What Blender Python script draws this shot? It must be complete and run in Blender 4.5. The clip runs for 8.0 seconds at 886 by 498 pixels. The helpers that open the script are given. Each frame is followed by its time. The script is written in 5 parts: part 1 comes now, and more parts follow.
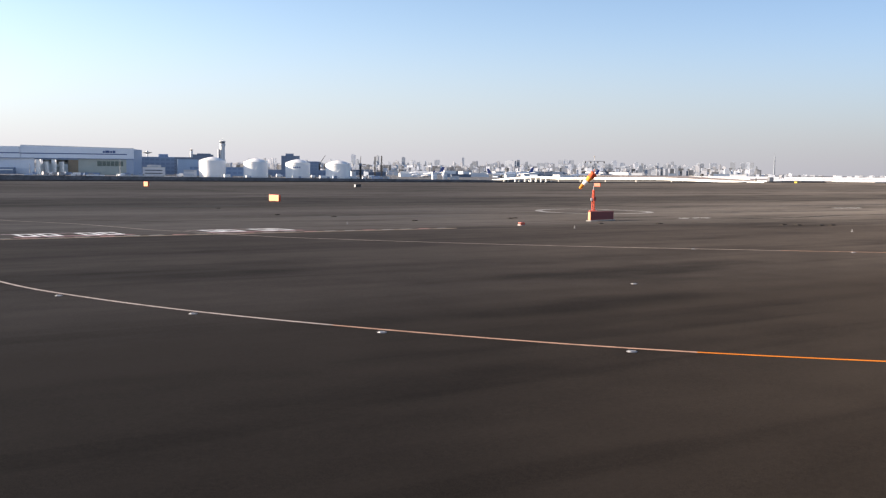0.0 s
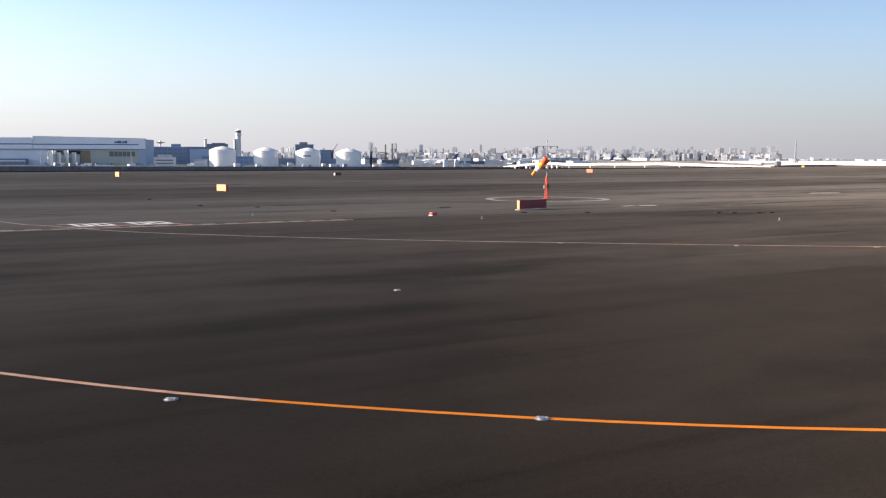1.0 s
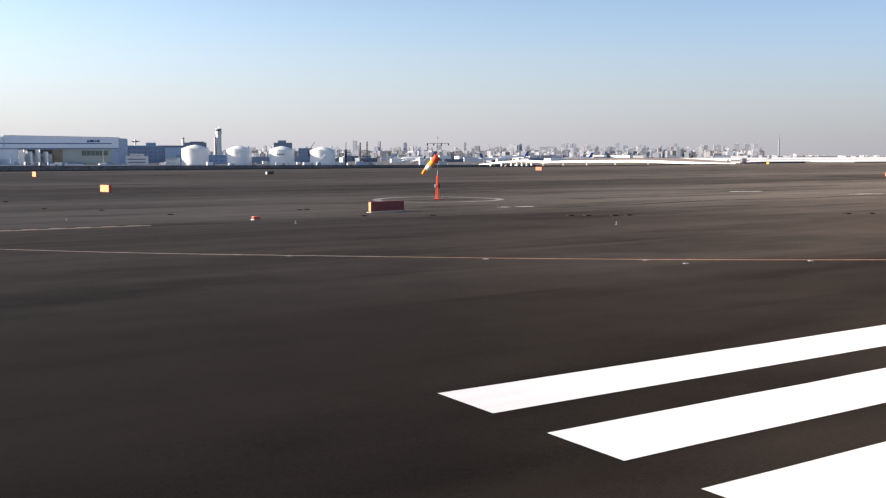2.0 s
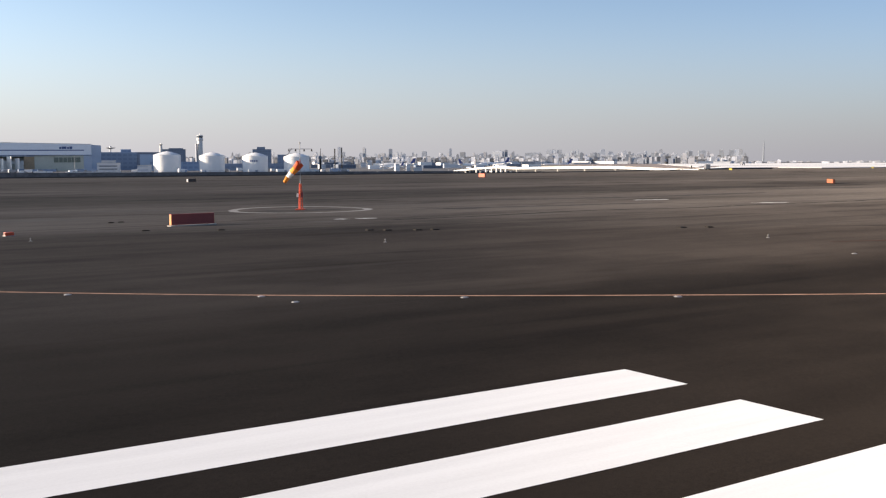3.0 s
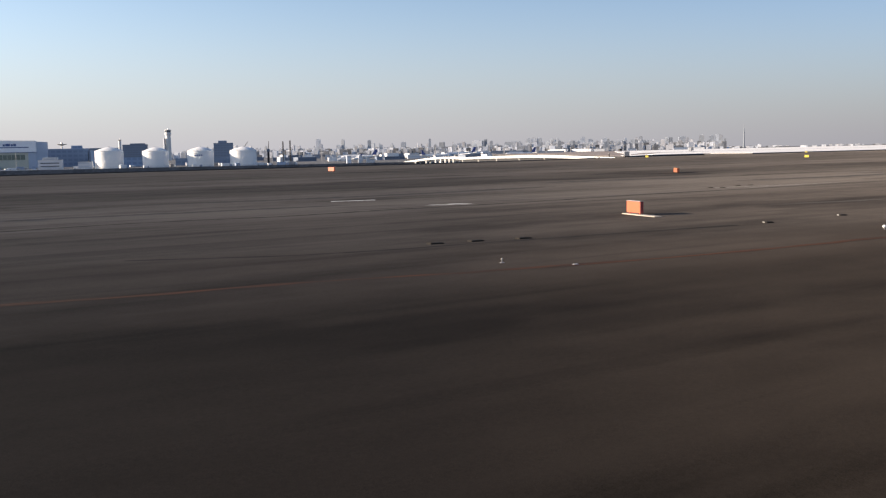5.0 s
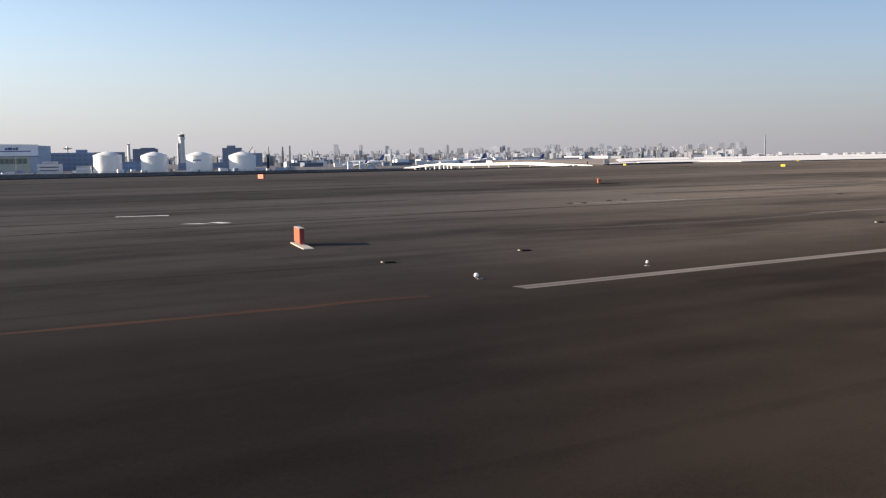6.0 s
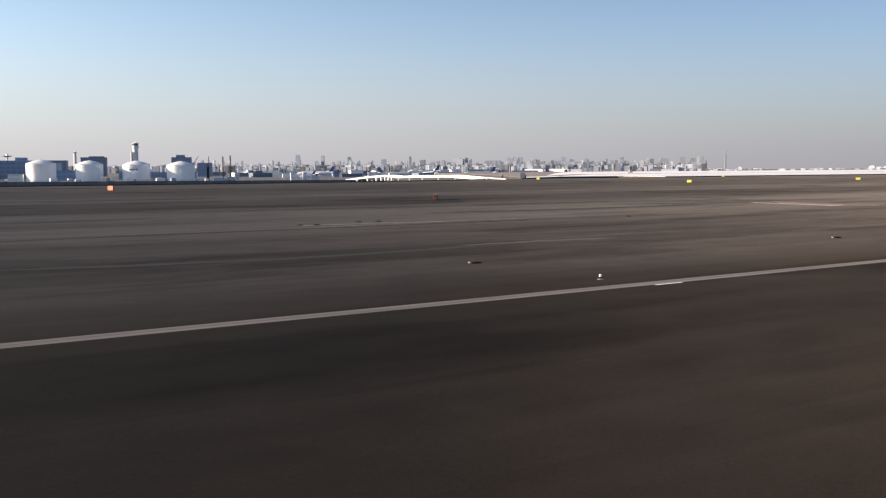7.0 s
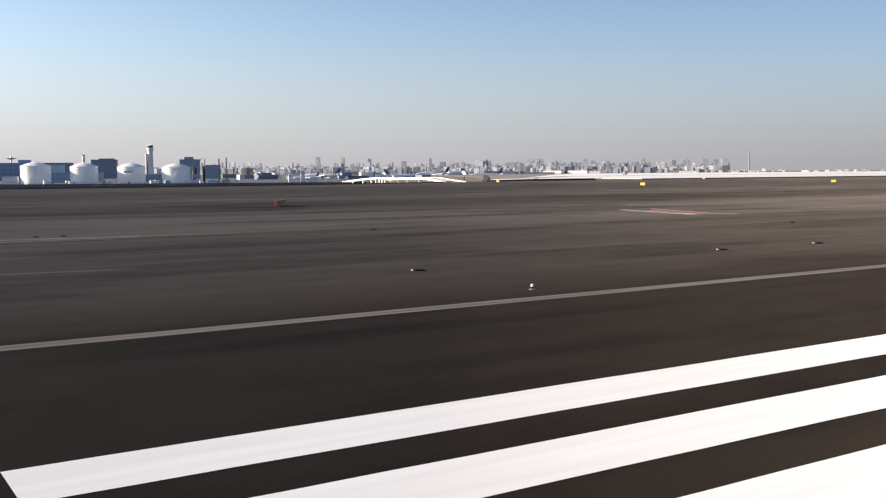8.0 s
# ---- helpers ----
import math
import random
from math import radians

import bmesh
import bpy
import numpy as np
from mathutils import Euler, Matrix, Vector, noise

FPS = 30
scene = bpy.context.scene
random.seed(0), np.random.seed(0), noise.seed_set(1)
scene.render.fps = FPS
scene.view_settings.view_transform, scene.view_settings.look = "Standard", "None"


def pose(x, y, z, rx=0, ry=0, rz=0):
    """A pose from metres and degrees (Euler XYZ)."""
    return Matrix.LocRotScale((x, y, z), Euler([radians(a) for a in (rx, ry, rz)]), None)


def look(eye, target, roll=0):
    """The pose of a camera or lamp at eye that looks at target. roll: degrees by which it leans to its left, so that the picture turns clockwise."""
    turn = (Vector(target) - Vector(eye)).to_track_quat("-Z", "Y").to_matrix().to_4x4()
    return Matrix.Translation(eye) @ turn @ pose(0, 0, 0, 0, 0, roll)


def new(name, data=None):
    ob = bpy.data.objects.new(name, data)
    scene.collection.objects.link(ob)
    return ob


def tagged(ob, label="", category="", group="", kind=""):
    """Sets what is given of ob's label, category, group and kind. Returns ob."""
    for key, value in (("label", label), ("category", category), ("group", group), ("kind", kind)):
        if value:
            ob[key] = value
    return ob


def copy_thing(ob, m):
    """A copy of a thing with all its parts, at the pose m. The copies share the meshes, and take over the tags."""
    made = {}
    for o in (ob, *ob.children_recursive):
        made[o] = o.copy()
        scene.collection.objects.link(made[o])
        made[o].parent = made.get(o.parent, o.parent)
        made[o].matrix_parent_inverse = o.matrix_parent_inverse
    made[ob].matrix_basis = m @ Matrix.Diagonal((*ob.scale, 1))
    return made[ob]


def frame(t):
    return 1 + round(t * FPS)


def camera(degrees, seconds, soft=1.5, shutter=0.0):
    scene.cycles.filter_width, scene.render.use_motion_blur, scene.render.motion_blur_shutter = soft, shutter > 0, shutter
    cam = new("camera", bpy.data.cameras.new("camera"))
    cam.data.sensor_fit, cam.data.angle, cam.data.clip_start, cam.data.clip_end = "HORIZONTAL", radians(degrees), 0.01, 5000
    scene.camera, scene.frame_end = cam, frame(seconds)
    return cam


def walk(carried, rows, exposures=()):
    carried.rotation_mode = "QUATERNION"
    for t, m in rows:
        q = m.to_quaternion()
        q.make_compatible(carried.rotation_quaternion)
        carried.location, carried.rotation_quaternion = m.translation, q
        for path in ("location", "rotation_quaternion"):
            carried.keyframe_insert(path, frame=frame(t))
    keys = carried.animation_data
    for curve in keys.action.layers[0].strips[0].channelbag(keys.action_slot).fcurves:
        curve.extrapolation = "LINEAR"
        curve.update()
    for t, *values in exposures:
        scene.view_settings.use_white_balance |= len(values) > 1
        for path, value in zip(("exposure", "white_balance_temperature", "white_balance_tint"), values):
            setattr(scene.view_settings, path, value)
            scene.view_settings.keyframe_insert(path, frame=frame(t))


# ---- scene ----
# An airport runway on an island in a bay, seen from an aircraft rolling along it.
# x runs along the runway, y away from it towards the mainland, z up.

# ---- camera ----
cam = camera(48.27, 8.0, soft=1.25)
walk(cam, [
    (0.0, pose(14.00, 0.10, 4.34, 85.38, -0.70, -32.81)),
    (0.1, pose(15.08, 0.11, 4.34, 85.27, -0.18, -32.55)),
    (0.2, pose(16.37, 0.11, 4.34, 85.30, 0.02, -32.31)),
    (0.3, pose(17.51, 0.12, 4.34, 85.33, -0.10, -32.44)),
    (0.4, pose(18.57, 0.12, 4.34, 85.25, -0.13, -32.44)),
    (0.5, pose(19.50, 0.13, 4.34, 85.22, -0.18, -32.42)),
    (0.6, pose(20.71, 0.13, 4.34, 84.96, 0.06, -31.90)),
    (0.7, pose(21.94, 0.14, 4.34, 84.89, 0.15, -31.88)),
    (0.8, pose(23.13, 0.14, 4.34, 84.81, 0.02, -31.91)),
    (0.9, pose(24.47, 0.15, 4.34, 84.72, -0.05, -31.80)),
    (1.0, pose(26.21, 0.15, 4.34, 84.64, -0.16, -31.65)),
    (1.1, pose(27.51, 0.16, 4.34, 84.55, 0.09, -31.80)),
    (1.2, pose(28.83, 0.16, 4.34, 84.51, 0.05, -31.86)),
    (1.3, pose(29.84, 0.17, 4.34, 84.45, 0.36, -31.84)),
    (1.4, pose(31.19, 0.17, 4.34, 84.39, 0.38, -31.73)),
    (1.5, pose(32.94, 0.18, 4.34, 84.33, -0.14, -31.86)),
    (1.7, pose(36.62, 0.19, 4.34, 84.32, 0.06, -32.21)),
    (2.8, pose(55.40, 0.25, 4.34, 85.02, -0.19, -32.84)),
    (3.0, pose(59.39, 0.25, 4.34, 84.88, 0.13, -33.05)),
    (3.1, pose(61.39, 0.25, 4.34, 84.90, 0.71, -33.18)),
    (3.2, pose(63.54, 0.25, 4.34, 84.94, 0.65, -33.44)),
    (3.3, pose(66.19, 0.25, 4.34, 84.95, 0.31, -33.49)),
    (3.4, pose(68.34, 0.24, 4.34, 85.12, 0.29, -33.89)),
    (3.5, pose(70.62, 0.24, 4.34, 85.17, 0.65, -33.53)),
    (3.6, pose(72.54, 0.24, 4.34, 85.28, 0.90, -33.49)),
    (3.7, pose(74.87, 0.23, 4.34, 85.30, 1.34, -33.53)),
    (3.8, pose(77.14, 0.23, 4.34, 85.34, 1.43, -33.72)),
    (3.9, pose(79.46, 0.23, 4.34, 85.31, 1.13, -33.97)),
    (4.0, pose(81.97, 0.22, 4.34, 85.17, 0.95, -33.84)),
    (4.1, pose(84.31, 0.21, 4.34, 85.14, 1.27, -34.13)),
    (4.2, pose(86.69, 0.21, 4.34, 85.05, 1.61, -33.93)),
    (4.3, pose(89.15, 0.20, 4.34, 84.93, 1.94, -33.55)),
    (4.4, pose(90.91, 0.19, 4.34, 84.85, 1.90, -33.55)),
    (4.5, pose(93.22, 0.18, 4.34, 84.61, 1.33, -33.35)),
    (4.6, pose(95.95, 0.17, 4.34, 84.42, 1.33, -33.19)),
    (4.7, pose(98.47, 0.16, 4.34, 84.30, 1.26, -33.40)),
    (4.8, pose(101.72, 0.15, 4.34, 84.38, 1.28, -32.37)),
    (4.9, pose(104.43, 0.15, 4.34, 84.06, 1.44, -33.11)),
    (5.0, pose(106.99, 0.14, 4.34, 84.31, 1.12, -33.73)),
    (5.2, pose(111.33, 0.13, 4.34, 84.40, 1.63, -33.56)),
    (6.3, pose(144.44, 0.02, 4.34, 84.80, 0.68, -32.08)),
    (6.5, pose(150.62, 0.01, 4.34, 84.90, 1.19, -32.04)),
    (6.6, pose(153.66, 0.00, 4.34, 84.96, 1.27, -32.44)),
    (6.7, pose(155.73, -0.01, 4.34, 84.93, 0.92, -31.35)),
    (6.8, pose(159.17, -0.02, 4.34, 85.06, 0.83, -33.16)),
    (6.9, pose(162.30, -0.03, 4.34, 85.25, 0.31, -34.04)),
    (7.0, pose(165.38, -0.04, 4.34, 85.33, 0.23, -34.23)),
    (7.1, pose(168.97, -0.05, 4.34, 85.41, 0.12, -34.15)),
    (7.2, pose(172.20, -0.06, 4.34, 85.44, -0.13, -34.21)),
    (7.3, pose(175.08, -0.06, 4.34, 85.50, 0.26, -33.94)),
    (7.4, pose(178.47, -0.07, 4.34, 85.47, 0.34, -33.85)),
    (7.5, pose(181.68, -0.08, 4.34, 85.46, 0.10, -33.83)),
    (7.6, pose(185.11, -0.09, 4.34, 85.31, -0.19, -32.73)),
    (7.7, pose(189.04, -0.10, 4.34, 85.29, 0.21, -32.40)),
    (7.8, pose(192.98, -0.11, 4.34, 85.38, 0.30, -31.93)),
    (7.9, pose(196.60, -0.13, 4.34, 85.40, 0.28, -32.07)),
    (8.0, pose(200.16, -0.14, 4.34, 85.44, 0.29, -32.69)),
], exposures=[(0.0, 1.32, 7350, 15), (1.7, 1.25, 7350, 15), (3.0, 1.03, 7450, 15), (8.0, 0.99, 7450, 15)])

# ---- light: low afternoon sun over the mainland, clear pale sky ----
SUN_AZ, SUN_EL = radians(147.5), radians(14.8)
SUN_DIR = Vector((math.cos(SUN_EL) * math.cos(SUN_AZ), math.cos(SUN_EL) * math.sin(SUN_AZ), math.sin(SUN_EL)))
world = bpy.data.worlds.new("sky")
world.use_nodes = True
scene.world = world
wn = world.node_tree
sky = wn.nodes.new("ShaderNodeTexSky")
sky.sky_type = "NISHITA"
sky.sun_disc = False
sky.sun_elevation = SUN_EL
sky.sun_rotation = math.atan2(SUN_DIR.x, SUN_DIR.y)
sky.air_density, sky.dust_density, sky.ozone_density = 0.75, 0.3, 2.0
# a pale sea haze that thickens towards the horizon all round
geo, sep, up, haze, blend = (wn.nodes.new(k) for k in ("ShaderNodeTexCoord", "ShaderNodeSeparateXYZ", "ShaderNodeMath", "ShaderNodeMapRange", "ShaderNodeMix"))
wn.links.new(geo.outputs["Generated"], sep.inputs[0])
up.operation = "ABSOLUTE"
wn.links.new(sep.outputs["Z"], up.inputs[0])
wn.links.new(up.outputs[0], haze.inputs[0])
haze.interpolation_type = "SMOOTHERSTEP"
haze.inputs[1].default_value, haze.inputs[2].default_value, haze.inputs[3].default_value, haze.inputs[4].default_value = -0.05, 0.19, 1.0, 0.0
blend.data_type = "RGBA"
wn.links.new(haze.outputs[0], blend.inputs[0])
# the haze is brighter towards the sun
aim, toward, tone = (wn.nodes.new(k) for k in ("ShaderNodeVectorMath", "ShaderNodeMapRange", "ShaderNodeVectorMath"))
aim.operation, tone.operation = "DOT_PRODUCT", "SCALE"
wn.links.new(geo.outputs["Generated"], aim.inputs[0])
aim.inputs[1].default_value = SUN_DIR
wn.links.new(aim.outputs["Value"], toward.inputs[0])
toward.inputs[1].default_value, toward.inputs[2].default_value, toward.inputs[3].default_value, toward.inputs[4].default_value = -0.5, 0.5, 0.70, 1.20
tone.inputs[0].default_value = (2.29, 2.50, 3.06)
wn.links.new(toward.outputs[0], tone.inputs["Scale"])
wn.links.new(tone.outputs[0], blend.inputs[7])
# and the clear sky above it deeper and bluer away from the sun
deep, hue, shade = wn.nodes.new("ShaderNodeMapRange"), wn.nodes.new("ShaderNodeMix"), wn.nodes.new("ShaderNodeVectorMath")
shade.operation, hue.data_type = "MULTIPLY", "RGBA"
wn.links.new(aim.outputs["Value"], deep.inputs[0])
deep.inputs[1].default_value, deep.inputs[2].default_value = -0.5, 0.5
wn.links.new(deep.outputs[0], hue.inputs[0])
hue.inputs[6].default_value, hue.inputs[7].default_value = (0.63, 0.68, 0.77, 1), (1.15, 1.12, 1.105, 1)
wn.links.new(sky.outputs[0], shade.inputs[0]), wn.links.new(hue.outputs[2], shade.inputs[1])
wn.links.new(shade.outputs[0], blend.inputs[6])
wn.links.new(blend.outputs[2], wn.nodes["Background"].inputs[0])
wn.nodes["Background"].inputs[1].default_value = 0.103
sun = new("sun", bpy.data.lights.new("sun", "SUN"))
sun.data.energy, sun.data.angle, sun.data.color = 5.0, radians(0.53), (1.0, 0.91, 0.79)
sun.matrix_world = look((0, 0, 60), Vector((0, 0, 60)) - SUN_DIR)


# ---- materials ----
def material(name, base, rough=0.6, metal=0.0, spread=0.12, scale=6.0, fine=60.0, bump=0.0, spec=0.5, by_object=0.0):
    """A surface with two scales of variation round its base colour, and fine relief."""
    m = bpy.data.materials.new(name)
    m.use_nodes = True
    n, l = m.node_tree.nodes, m.node_tree.links
    b = n["Principled BSDF"]
    b.inputs["Roughness"].default_value, b.inputs["Metallic"].default_value = rough, metal
    b.inputs["Specular IOR Level"].default_value = spec
    co = n.new("ShaderNodeTexCoord")
    t1, t2 = n.new("ShaderNodeTexNoise"), n.new("ShaderNodeTexNoise")
    t1.inputs["Scale"].default_value, t1.inputs["Detail"].default_value = scale, 4
    t2.inputs["Scale"].default_value, t2.inputs["Detail"].default_value = fine, 2
    for t in (t1, t2):
        l.new(co.outputs["Object"], t.inputs["Vector"])
    add = n.new("ShaderNodeMath")
    add.operation = "ADD"
    l.new(t1.outputs["Fac"], add.inputs[0]), l.new(t2.outputs["Fac"], add.inputs[1])
    last = add.outputs[0]
    if by_object:
        info, mul, more = n.new("ShaderNodeObjectInfo"), n.new("ShaderNodeMath"), n.new("ShaderNodeMath")
        mul.operation, mul.inputs[1].default_value = "MULTIPLY", by_object
        more.operation = "ADD"
        l.new(info.outputs["Random"], mul.inputs[0])
        l.new(mul.outputs[0], more.inputs[0]), l.new(last, more.inputs[1])
        last = more.outputs[0]
    ramp = n.new("ShaderNodeMapRange")
    ramp.inputs[1].default_value, ramp.inputs[2].default_value = 0.6, 1.4 + by_object
    ramp.inputs[3].default_value, ramp.inputs[4].default_value = 1 - spread, 1 + spread
    l.new(last, ramp.inputs[0])
    mix = n.new("ShaderNodeVectorMath")
    mix.operation = "SCALE"
    mix.inputs[0].default_value = base
    l.new(ramp.outputs[0], mix.inputs["Scale"])
    l.new(mix.outputs[0], b.inputs["Base Color"])
    if bump:
        bu = n.new("ShaderNodeBump")
        bu.inputs["Strength"].default_value, bu.inputs["Distance"].default_value = bump, 0.01
        l.new(t2.outputs["Fac"], bu.inputs["Height"]), l.new(bu.outputs[0], b.inputs["Normal"])
    return m


def math_node(n, l, op, a, b=None, c=None):
    q = n.new("ShaderNodeMath")
    q.operation = op
    for i, v in enumerate((a, b, c)):
        if v is None:
            continue
        if isinstance(v, (int, float)):
            q.inputs[i].default_value = v
        else:
            l.new(v, q.inputs[i])
    return q.outputs[0]


def asphalt_material():
    """Dark grooved asphalt of the runway, passing into greyer pavement strips and worn ground away from it."""
    m = bpy.data.materials.new("runway asphalt")
    m.use_nodes = True
    n, l = m.node_tree.nodes, m.node_tree.links
    b = n["Principled BSDF"]
    b.inputs["Roughness"].default_value, b.inputs["Specular IOR Level"].default_value = 0.95, 0.04
    b.inputs["Diffuse Roughness"].default_value = 1.0
    co = n.new("ShaderNodeTexCoord")
    sep = n.new("ShaderNodeSeparateXYZ")
    l.new(co.outputs["Object"], sep.inputs[0])

    def noise_at(scale, detail, stretch=(1, 1, 1)):
        mp, t = n.new("ShaderNodeMapping"), n.new("ShaderNodeTexNoise")
        mp.inputs["Scale"].default_value = stretch
        t.inputs["Scale"].default_value, t.inputs["Detail"].default_value = scale, detail
        l.new(co.outputs["Object"], mp.inputs[0]), l.new(mp.outputs[0], t.inputs["Vector"])
        return t.outputs["Fac"]
    wobble = math_node(n, l, "MULTIPLY", math_node(n, l, "SUBTRACT", noise_at(0.02, 3), 0.5), 14)
    across = math_node(n, l, "ADD", sep.outputs["Y"], wobble)
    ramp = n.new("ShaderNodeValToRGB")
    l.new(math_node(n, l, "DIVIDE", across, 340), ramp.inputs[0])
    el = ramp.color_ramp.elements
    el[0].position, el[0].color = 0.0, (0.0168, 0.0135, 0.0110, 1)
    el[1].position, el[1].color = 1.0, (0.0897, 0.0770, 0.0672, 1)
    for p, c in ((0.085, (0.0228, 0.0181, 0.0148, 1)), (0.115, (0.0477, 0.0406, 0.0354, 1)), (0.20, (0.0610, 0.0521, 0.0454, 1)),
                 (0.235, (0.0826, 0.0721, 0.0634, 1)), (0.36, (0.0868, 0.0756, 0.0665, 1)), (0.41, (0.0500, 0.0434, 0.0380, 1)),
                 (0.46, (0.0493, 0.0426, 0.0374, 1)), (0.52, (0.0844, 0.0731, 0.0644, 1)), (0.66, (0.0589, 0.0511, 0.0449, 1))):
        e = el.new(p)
        e.color = c
    # faint streaks along the runway, broad uneven patches, mottling and grain
    streak = noise_at(1.0, 5, (0.022, 0.42, 1))
    patch = noise_at(0.045, 5, (0.55, 1, 1))
    lanes = noise_at(1.0, 4, (0.006, 0.07, 1))
    mottle = noise_at(0.55, 6, (0.7, 1, 1))
    grain = noise_at(9.0, 4)
    speck = noise_at(55.0, 2)
    s = math_node(n, l, "ADD", math_node(n, l, "MULTIPLY", streak, 0.42), math_node(n, l, "MULTIPLY", patch, 0.62))
    s = math_node(n, l, "ADD", s, math_node(n, l, "MULTIPLY", mottle, 0.34))
    s = math_node(n, l, "ADD", s, math_node(n, l, "ADD", math_node(n, l, "MULTIPLY", grain, 0.3), math_node(n, l, "MULTIPLY", math_node(n, l, "SUBTRACT", speck, 0.5), 0.85)))
    s = math_node(n, l, "ADD", s, math_node(n, l, "MULTIPLY", math_node(n, l, "SUBTRACT", lanes, 0.5), 0.55))
    # ragged dark stains drawn out along the runway
    stain = n.new("ShaderNodeMapRange")
    stain.inputs[1].default_value, stain.inputs[2].default_value = 0.53, 0.64
    stain.inputs[3].default_value, stain.inputs[4].default_value = 0.0, 0.22
    l.new(noise_at(1.0, 7, (0.04, 0.12, 1)), stain.inputs[0])
    s = math_node(n, l, "SUBTRACT", s, stain.outputs[0])
    # narrow ragged seams and rubber streaks
    seam = n.new("ShaderNodeMapRange")
    seam.inputs[1].default_value, seam.inputs[2].default_value = 0.57, 0.64
    seam.inputs[3].default_value, seam.inputs[4].default_value = 0.0, 0.11
    l.new(noise_at(1.0, 8, (0.03, 0.5, 1)), seam.inputs[0])
    s = math_node(n, l, "SUBTRACT", s, seam.outputs[0])
    fac = n.new("ShaderNodeMapRange")
    fac.inputs[1].default_value, fac.inputs[2].default_value = 0.42, 1.0
    fac.inputs[3].default_value, fac.inputs[4].default_value = 0.45, 1.6
    l.new(s, fac.inputs[0])
    mix = n.new("ShaderNodeVectorMath")
    mix.operation = "SCALE"
    # the darker fillet where the taxiway joins the runway: its edge runs along the plan below
    edge = n.new("ShaderNodeValToRGB")
    l.new(math_node(n, l, "DIVIDE", math_node(n, l, "ADD", sep.outputs["X"], 160), 320), edge.inputs[0])
    plan = ((-160, 73), (68, 73), (81, 70.4), (96, 63.2), (110, 53.2), (118, 47.6), (129, 42.6), (137, 39.4), (146, 34), (160, 26))
    ee = edge.color_ramp.elements
    while len(ee) < len(plan):
        ee.new(0.5)
    for e, (x, y) in zip(ee, plan):
        e.position, e.color = (x + 160) / 320, (y / 100, y / 100, y / 100, 1)
    past = math_node(n, l, "SUBTRACT", math_node(n, l, "ADD", sep.outputs["Y"], math_node(n, l, "MULTIPLY", math_node(n, l, "SUBTRACT", noise_at(0.25, 4), 0.5), 5)), math_node(n, l, "MULTIPLY", edge.outputs["Color"], 100))
    side = n.new("ShaderNodeMapRange")
    side.inputs[1].default_value, side.inputs[2].default_value = -4.0, 3.0
    l.new(past, side.inputs[0])
    joined = n.new("ShaderNodeMix")
    joined.data_type = "RGBA"
    l.new(side.outputs[0], joined.inputs[0])
    joined.inputs[6].default_value = (0.0425, 0.0352, 0.0300, 1)
    l.new(ramp.outputs[0], joined.inputs[7])
    near_runway = n.new("ShaderNodeMapRange")
    near_runway.inputs[1].default_value, near_runway.inputs[2].default_value = 25.0, 33.0
    l.new(sep.outputs["Y"], near_runway.inputs[0])
    paved = n.new("ShaderNodeMix")
    paved.data_type = "RGBA"
    l.new(near_runway.outputs[0], paved.inputs[0])
    l.new(ramp.outputs[0], paved.inputs[6]), l.new(joined.outputs[2], paved.inputs[7])
    l.new(paved.outputs[2], mix.inputs[0]), l.new(fac.outputs[0], mix.inputs["Scale"])
    l.new(mix.outputs[0], b.inputs["Base Color"])
    bu = n.new("ShaderNodeBump")
    bu.inputs["Strength"].default_value, bu.inputs["Distance"].default_value = 0.35, 0.01
    l.new(noise_at(45, 3), bu.inputs["Height"]), l.new(bu.outputs[0], b.inputs["Normal"])
    return m


def paint_material(name, base, worn=0.35, under=(0.024, 0.020, 0.017), scale=1.6, stretch=(0.12, 1.6, 1), coarse=0.3):
    """Road paint, worn through to the asphalt in streaks along the runway."""
    m = bpy.data.materials.new(name)
    m.use_nodes = True
    n, l = m.node_tree.nodes, m.node_tree.links
    b = n["Principled BSDF"]
    b.inputs["Roughness"].default_value, b.inputs["Specular IOR Level"].default_value = 0.9, 0.08
    b.inputs["Diffuse Roughness"].default_value = coarse
    co = n.new("ShaderNodeTexCoord")
    mp, t1, t2 = n.new("ShaderNodeMapping"), n.new("ShaderNodeTexNoise"), n.new("ShaderNodeTexNoise")
    mp.inputs["Scale"].default_value = stretch
    t1.inputs["Scale"].default_value, t1.inputs["Detail"].default_value = scale, 5
    t2.inputs["Scale"].default_value, t2.inputs["Detail"].default_value = 22, 3
    l.new(co.outputs["Object"], mp.inputs[0]), l.new(mp.outputs[0], t1.inputs["Vector"]), l.new(co.outputs["Object"], t2.inputs["Vector"])
    s = math_node(n, l, "ADD", math_node(n, l, "MULTIPLY", t1.outputs["Fac"], 0.8), math_node(n, l, "MULTIPLY", t2.outputs["Fac"], 0.35))
    fac = n.new("ShaderNodeMapRange")
    fac.inputs[1].default_value, fac.inputs[2].default_value = 0.42, 0.78
    fac.inputs[3].default_value, fac.inputs[4].default_value = worn * 0.1, worn
    l.new(s, fac.inputs[0])
    mix = n.new("ShaderNodeMix")
    mix.data_type = "RGBA"
    l.new(fac.outputs[0], mix.inputs[0])
    mix.inputs[6].default_value, mix.inputs[7].default_value = (*base, 1), (*under, 1)
    l.new(mix.outputs[2], b.inputs["Base Color"])
    return m


